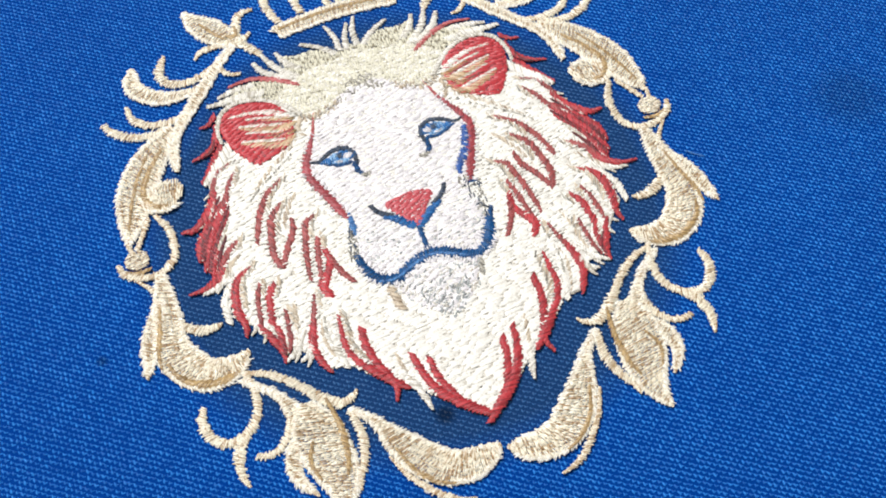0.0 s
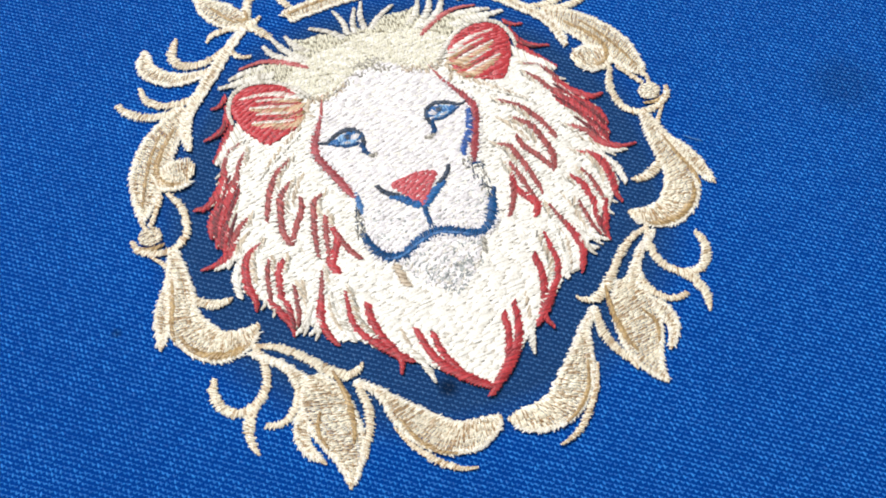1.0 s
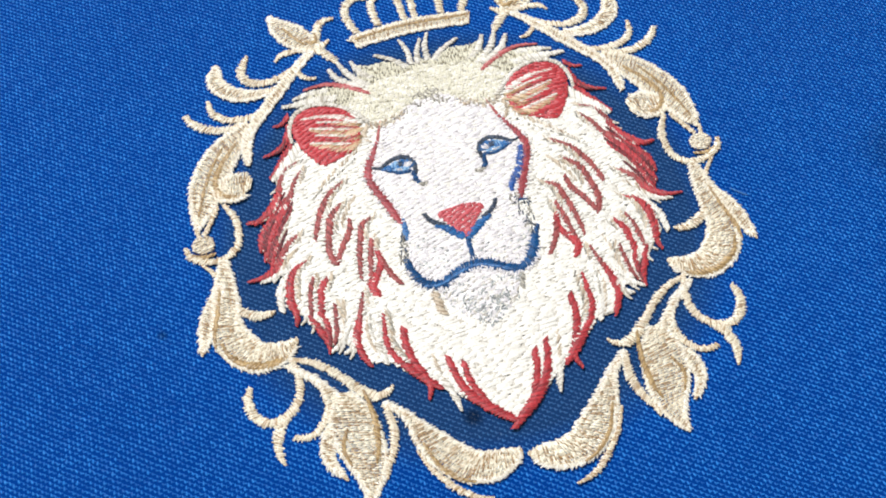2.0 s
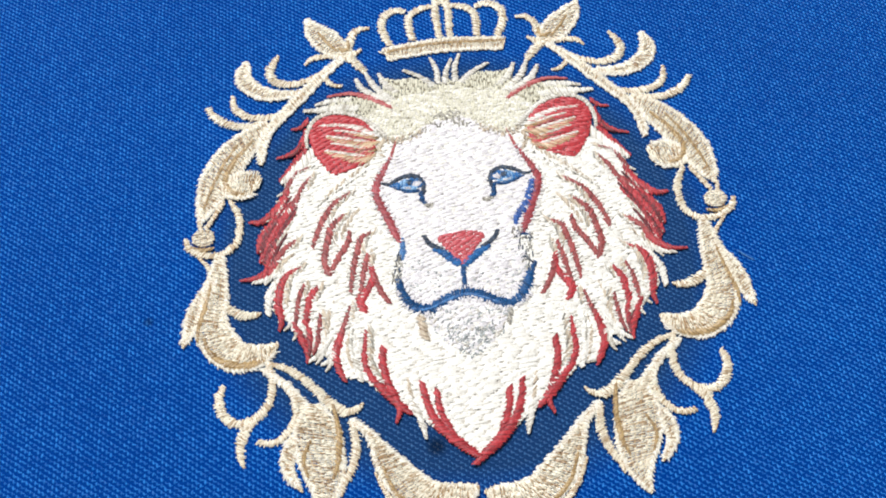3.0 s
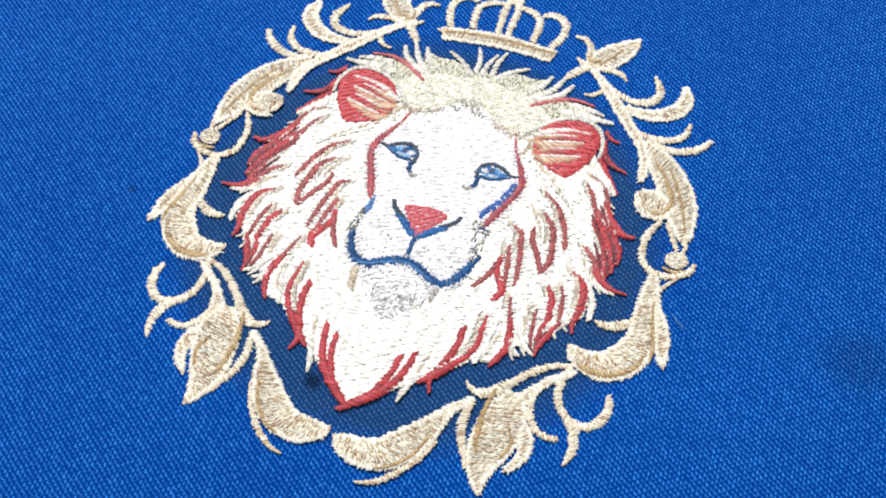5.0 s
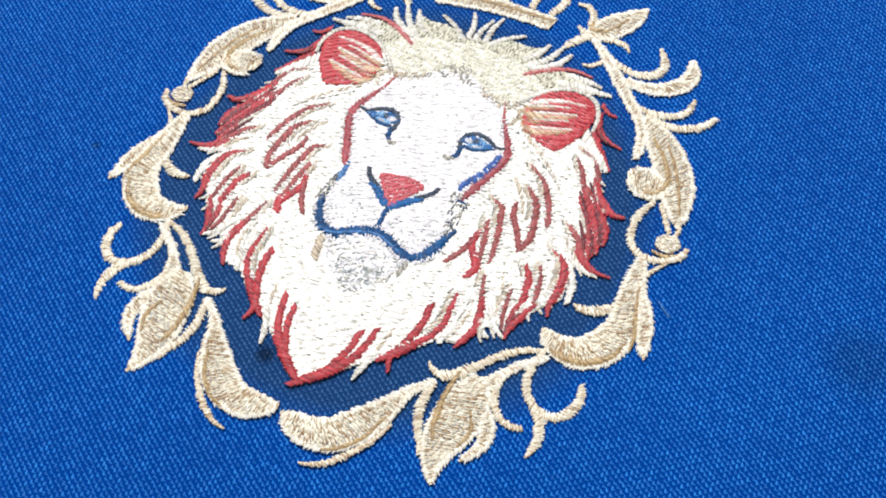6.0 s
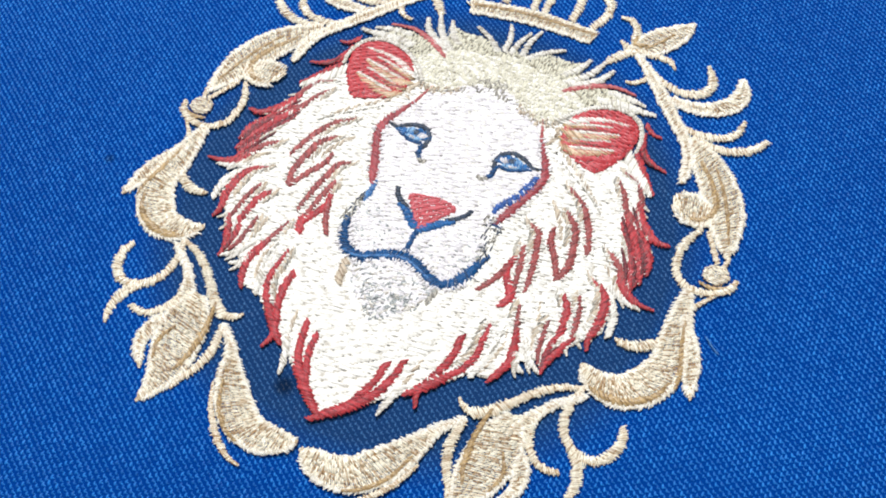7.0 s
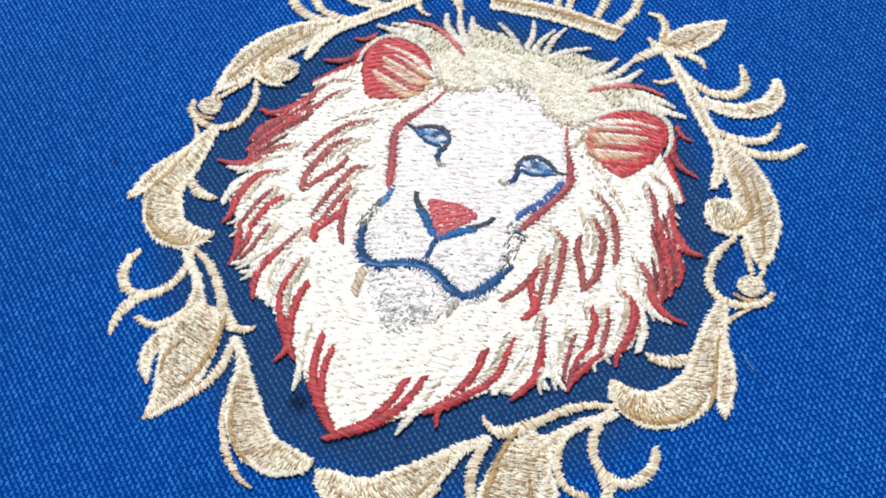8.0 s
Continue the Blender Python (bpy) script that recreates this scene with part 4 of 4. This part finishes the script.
one("arch", GOLD, crown, 0.6, [(-4.8, 53.5, 1.6), (-5.2, 57.0, 1.7), (-5.0, 59.7, 1.7), (-3.3, 61.5, 1.6), (-1.0, 62.2, 1.3), (0.4, 62.2, 1.1)], "gold crown arch")
one("arch", GOLD, crown, 0.5, [(12.4, 53.1, 1.6), (13.8, 56.4, 1.8), (14.2, 59.3, 1.9), (13.1, 61.4, 1.9), (10.8, 62.3, 1.6), (8.7, 61.4, 1.3)], "gold crown arch")
one("arch", GOLD, crown, 0.6, [(8.3, 53.6, 1.6), (8.6, 57.2, 1.7), (8.3, 59.9, 1.7), (6.6, 61.5, 1.6), (4.5, 62.2, 1.3), (3.1, 62.4, 1.1)], "gold crown arch")
one("arch", GOLD, crown, 0.7, [(0.7, 53.5, 1.4), (0.5, 57.7, 1.7), (0.4, 61.3, 1.7), (1.1, 64.0, 1.6)], "gold crown arch")
one("arch", GOLD, crown, 0.7, [(2.8, 53.6, 1.4), (3.0, 57.7, 1.7), (3.1, 61.3, 1.7), (2.3, 64.0, 1.6)], "gold crown arch")
cross = one("cross", GOLD, crown, 1.0, [(1.8, 62.8, 2.9), (1.8, 65.2, 3.5), (1.9, 67.7, 3.0), (2.0, 70.2, 2.2), (2.0, 72.1, 1.7)], "gold cross on the crown")
one("cross_bar", GOLD, cross, 1.2, [(-0.1, 68.9, 1.4), (2.0, 69.0, 1.6), (4.1, 69.0, 1.4)], "gold cross bar", 5)
bud = twins("bud_scroll_embroidery", "gold thread bud with sepals sewn beside the crown", "embroidery", SCROLLS)
both("bud", GOLD, bud, 0.8, [(-26.0, 61.2, 0.4), (-24.4, 57.9, 3.9), (-21.9, 54.7, 5.5), (-19.7, 52.0, 4.1), (-18.1, 50.2, 1.8)], "gold bud")
both("sepal", GOLD, bud, 0.9, [(-13.4, 57.5, 0.7), (-15.6, 57.4, 1.3), (-17.3, 55.1, 1.8), (-18.0, 51.3, 1.8)], "curled gold sepal")
both("sepal", GOLD, bud, 0.9, [(-26.7, 49.1, 0.5), (-25.1, 50.7, 1.2), (-21.7, 50.9, 1.5), (-18.8, 50.5, 1.5)], "gold sepal")
both("sepal", GOLD, bud, 1.0, [(-15.3, 52.0, 0.5), (-16.7, 51.1, 1.4), (-18.3, 50.2, 1.8)], "gold sepal")
both("stem", GOLD, bud, 0.8, [(-18.8, 50.4, 1.5), (-17.1, 49.3, 1.8), (-15.5, 47.0, 1.8), (-14.8, 45.6, 0.6)], "gold stem")
both("vein", OCHRE, bud, 3.0, [(-23.6, 57.0, 0.3), (-21.9, 54.1, 0.5), (-20.2, 51.8, 0.4)], "ochre vein", 60)
frond = twins("frond_scroll_embroidery", "gold thread branch with four curled fronds", "embroidery", SCROLLS)
both("stem", GOLD, frond, 0.7, [(-19.2, 49.8, 1.0), (-22.0, 47.5, 1.5), (-24.7, 44.6, 2.0), (-27.8, 41.0, 2.2), (-30.9, 37.4, 2.1), (-33.7, 34.1, 1.8), (-35.3, 30.6, 1.8), (-35.7, 27.7, 1.5), (-35.9, 25.2, 0.5)], "gold branch")
both("thorn", GOLD, frond, 0.8, [(-23.0, 46.3, 1.0), (-22.4, 44.4, 1.1), (-21.1, 43.3, 0.9), (-19.4, 43.0, 0.5)], "gold thorn")
both("leaflet", GOLD, frond, 0.8, [(-31.9, 51.9, 0.6), (-33.4, 49.3, 1.8), (-33.7, 47.0, 2.0), (-32.1, 44.9, 2.0), (-29.1, 44.3, 1.6), (-25.9, 45.3, 1.3), (-23.5, 46.9, 0.6)], "curled gold frond")
both("leaflet", GOLD, frond, 0.8, [(-38.2, 51.0, 0.7), (-39.0, 47.8, 2.7), (-38.0, 44.9, 3.1), (-35.0, 42.5, 2.8), (-31.2, 41.8, 2.1), (-27.7, 42.3, 1.1)], "curled gold frond")
both("leaflet", GOLD, frond, 0.8, [(-41.1, 42.5, 0.6), (-40.7, 39.4, 1.5), (-38.7, 37.4, 1.7), (-35.2, 36.5, 1.7), (-31.1, 37.1, 1.1)], "curled gold frond")
both("leaflet", GOLD, frond, 0.8, [(-45.9, 39.9, 1.2), (-44.4, 37.5, 1.7), (-41.6, 35.5, 1.8), (-38.1, 34.8, 1.6), (-34.4, 35.6, 1.0)], "curled gold frond")
leaf = twins("upper_leaf_scroll_embroidery", "long gold thread leaf with a round curl", "embroidery", SCROLLS)
both("blade", GOLD, leaf, 0.8, [(-34.4, 35.2, 1.2), (-37.6, 31.9, 4.6), (-41.1, 27.7, 6.4), (-44.0, 22.5, 6.5), (-45.7, 17.7, 4.1), (-47.1, 13.5, 0.6)], "long gold leaf blade")
both("curl", GOLD, leaf, 1.2, [(-43.0, 20.0, 1.8), (-41.4, 20.5, 4.8), (-39.4, 21.0, 6.2), (-37.3, 21.3, 5.3), (-35.9, 21.3, 1.9)], "round gold curl")
both("vein", OCHRE, leaf, 2.2, [(-37.4, 30.9, 0.4), (-40.0, 27.7, 0.8), (-42.0, 24.3, 0.9), (-42.4, 21.8, 0.9), (-41.1, 19.5, 0.8), (-39.2, 19.0, 0.5)], "ochre vein", 40)
both("vein", OCHRE, leaf, 2.2, [(-40.0, 30.6, 0.2), (-42.8, 26.0, 0.5), (-44.9, 20.9, 0.5), (-46.4, 16.2, 0.3)], "ochre vein", 40)
both("stem", GOLD, leaf, 0.9, [(-42.8, 17.8, 0.8), (-44.4, 14.8, 1.0), (-46.0, 12.0, 0.9)], "gold stem")
berry = twins("berry_scroll_embroidery", "gold thread berry on a curved stalk", "embroidery", SCROLLS)
both("stalk", GOLD, berry, 0.8, [(-41.6, 17.8, 1.0), (-40.2, 14.8, 1.4), (-39.8, 12.2, 1.5), (-40.4, 8.8, 1.4), (-42.3, 6.7, 1.4), (-45.2, 6.2, 1.4), (-47.8, 7.1, 1.3), (-49.2, 8.5, 1.3), (-49.6, 10.2, 0.8)], "curved gold stalk")
fill_both("berry", GOLD, berry, 1.2, [(-46.4 + 1.95 * math.cos(a * math.pi / 5), 10.1 + 1.8 * math.sin(a * math.pi / 5)) for a in range(10)], "round gold berry", 8, 0.3, 1.1, 0.115, (0.55, 1.0))
# an ochre stroke paints the dark gap between stalk and berry
both("crease", OCHRE, berry, 0.9, [(-48.5, 8.4, 0.3), (-46.6, 7.5, 0.7), (-44.3, 7.9, 0.3)], "ochre stroke painted for the dark gap under the berry", 40)
both("thorn", GOLD, berry, 0.9, [(-47.3, 13.8, 0.5), (-47.0, 12.3, 0.9), (-46.7, 11.1, 0.9)], "gold thorn")
lower = twins("lower_leaf_scroll_embroidery", "broad gold thread leaf with a spike and thorn", "embroidery", SCROLLS)
both("blade", GOLD, lower, 0.8, [(-43.4, 5.9, 1.5), (-43.8, 2.4, 3.0), (-44.3, -1.9, 4.5), (-44.8, -6.8, 5.2), (-43.7, -11.1, 6.4), (-40.8, -14.3, 5.7), (-37.3, -14.7, 4.2), (-34.7, -13.6, 2.6), (-33.3, -12.4, 0.6)], "broad gold leaf blade")
both("spike", GOLD, lower, 0.9, [(-44.5, 1.3, 1.3), (-46.4, -2.4, 2.5), (-47.8, -5.9, 2.9), (-48.9, -9.5, 1.9), (-49.8, -11.9, 0.3)], "gold leaf spike")
both("thorn", GOLD, lower, 1.0, [(-43.0, -3.5, 1.1), (-41.6, -5.2, 2.0), (-39.3, -6.5, 1.9), (-37.5, -6.7, 1.4), (-36.2, -6.3, 0.3)], "gold thorn")
both("stem", GOLD, lower, 0.8, [(-47.3, 6.1, 0.4), (-45.8, 4.3, 0.8), (-44.6, 2.2, 0.9)], "gold stem")
both("vein", OCHRE, lower, 2.2, [(-44.9, -0.1, 0.3), (-46.0, -4.6, 0.7), (-47.0, -8.1, 0.7), (-47.2, -11.2, 0.3)], "ochre vein", 40)
both("vein", OCHRE, lower, 2.2, [(-46.0, -10.5, 0.3), (-45.0, -13.3, 0.8), (-41.9, -15.7, 1.2), (-38.5, -16.3, 1.2), (-35.7, -15.7, 0.4)], "ochre vein", 40)
curl = twins("curl_scroll_embroidery", "open gold thread curl with a hooked tail", "embroidery", SCROLLS)
both("curl", GOLD, curl, 0.8, [(-35.3, -15.9, 0.8), (-34.5, -19.3, 1.4), (-34.9, -23.0, 1.5), (-36.8, -25.6, 1.6), (-39.7, -26.8, 1.6), (-42.0, -26.0, 1.8), (-43.3, -23.7, 1.8), (-43.5, -21.6, 1.6), (-42.7, -19.6, 0.9)], "open gold curl")
both("tail", GOLD, curl, 0.9, [(-37.5, -26.4, 1.4), (-39.3, -28.4, 2.0), (-40.0, -31.1, 1.7), (-39.9, -33.0, 1.2), (-39.3, -34.7, 0.3)], "hooked gold tail")
flower = twins("flower_scroll_embroidery", "gold thread flower with pointed petals on stems", "embroidery", SCROLLS)
both("stem", GOLD, flower, 0.7, [(-35.4, -16.0, 0.6), (-31.4, -17.8, 1.4), (-28.3, -20.7, 1.5), (-25.3, -24.2, 2.0), (-22.1, -27.0, 1.6)], "gold stem")
both("stem", GOLD, flower, 0.7, [(-36.1, -17.2, 0.6), (-32.9, -19.9, 1.0), (-30.7, -22.8, 1.6), (-29.4, -26.1, 3.3)], "gold stem")
both("petal", GOLD, flower, 0.9, [(-27.8, -24.5, 2.5), (-27.5, -28.2, 7.0), (-27.2, -32.1, 8.0), (-26.5, -36.4, 6.9), (-26.4, -39.7, 4.6), (-27.0, -42.5, 2.4), (-27.8, -44.5, 0.4)], "large gold petal")
both("petal", GOLD, flower, 1.0, [(-31.1, -30.1, 1.7), (-32.0, -32.6, 2.6), (-32.4, -35.1, 2.1), (-31.5, -37.4, 1.4), (-30.1, -39.5, 0.4)], "gold petal")
both("petal", GOLD, flower, 1.0, [(-21.5, -28.2, 1.2), (-21.1, -32.6, 1.7), (-22.1, -36.4, 1.5), (-23.6, -39.0, 1.1), (-24.0, -40.9, 0.3)], "gold petal")
both("thorn", GOLD, flower, 1.0, [(-25.4, -24.8, 1.8), (-22.3, -26.3, 1.6), (-20.5, -26.0, 1.0), (-19.4, -24.8, 0.3)], "gold thorn")
both("hook", GOLD, flower, 0.9, [(-30.6, -25.6, 1.2), (-31.6, -28.4, 1.4), (-33.6, -30.3, 1.3), (-35.6, -30.7, 1.2), (-37.2, -30.1, 0.9)], "gold hook")
both("vein", OCHRE, flower, 2.7, [(-24.5, -24.9, 0.4), (-23.8, -30.1, 0.9), (-24.1, -34.7, 0.8), (-25.1, -37.8, 0.3)], "ochre vein", 40)
base_leaf = twins("base_leaf_scroll_embroidery", "curved gold thread leaf under the lion", "embroidery", SCROLLS)
both("blade", GOLD, base_leaf, 0.8, [(-21.6, -27.8, 0.8), (-18.6, -30.9, 1.5), (-17.2, -33.7, 2.9), (-15.7, -36.4, 4.7), (-13.6, -39.4, 5.8), (-10.7, -41.9, 5.6), (-7.3, -42.7, 4.9), (-4.1, -42.2, 3.4), (-1.9, -41.3, 0.5)], "curved gold leaf blade")
both("rib", GOLD, base_leaf, 0.9, [(-18.3, -37.3, 0.4), (-16.7, -41.0, 0.9), (-14.6, -43.9, 1.2), (-12.5, -46.1, 1.1), (-10.3, -47.4, 0.8), (-8.3, -47.9, 0.3)], "thin gold outer rib")
both("vein", OCHRE, base_leaf, 2.2, [(-17.0, -36.4, 0.3), (-15.5, -40.6, 0.6), (-13.1, -43.4, 0.6), (-10.4, -44.8, 0.3)], "ochre vein", 40)
lint = sewn("loose_thread", "single thin blue loose thread lying on the blue cloth", "thread")
tagged(stitches("fibre", satin_segs([(49.6, -1.8, 0.1), (50.7, -2.9, 0.1), (51.9, -3.9, 0.1)], 0, slant=70, rag=0.0, bed=False), SKY, lint, 0.05), "thin blue loose fibre")
both("vein", OCHRE, flower, 2.3, [(-28.5, -30.9, 0.3), (-29.8, -34.1, 0.6), (-29.0, -37.4, 0.3)], "ochre vein", 40)
both("vein", OCHRE, bud, 3.0, [(-20.0, 52.7, 0.4), (-18.2, 52.1, 0.8), (-17.6, 53.9, 0.5)], "ochre vein", 60)

# ---- each sewn thing has its origin in its middle, on the cloth ----
for ob in [o for o in scene.objects if o.type == "EMPTY" and o.name.split(".")[0].endswith(("embroidery", "loose_thread"))]:
    parts = [c for c in ob.children]
    places = [Vector(corner) for c in parts for corner in c.bound_box]
    mid = sum(places, Vector()) / len(places)
    ob.location = (mid.x, mid.y, 0)
    for c in parts:
        c.matrix_parent_inverse = Matrix.Translation((-mid.x, -mid.y, 0))
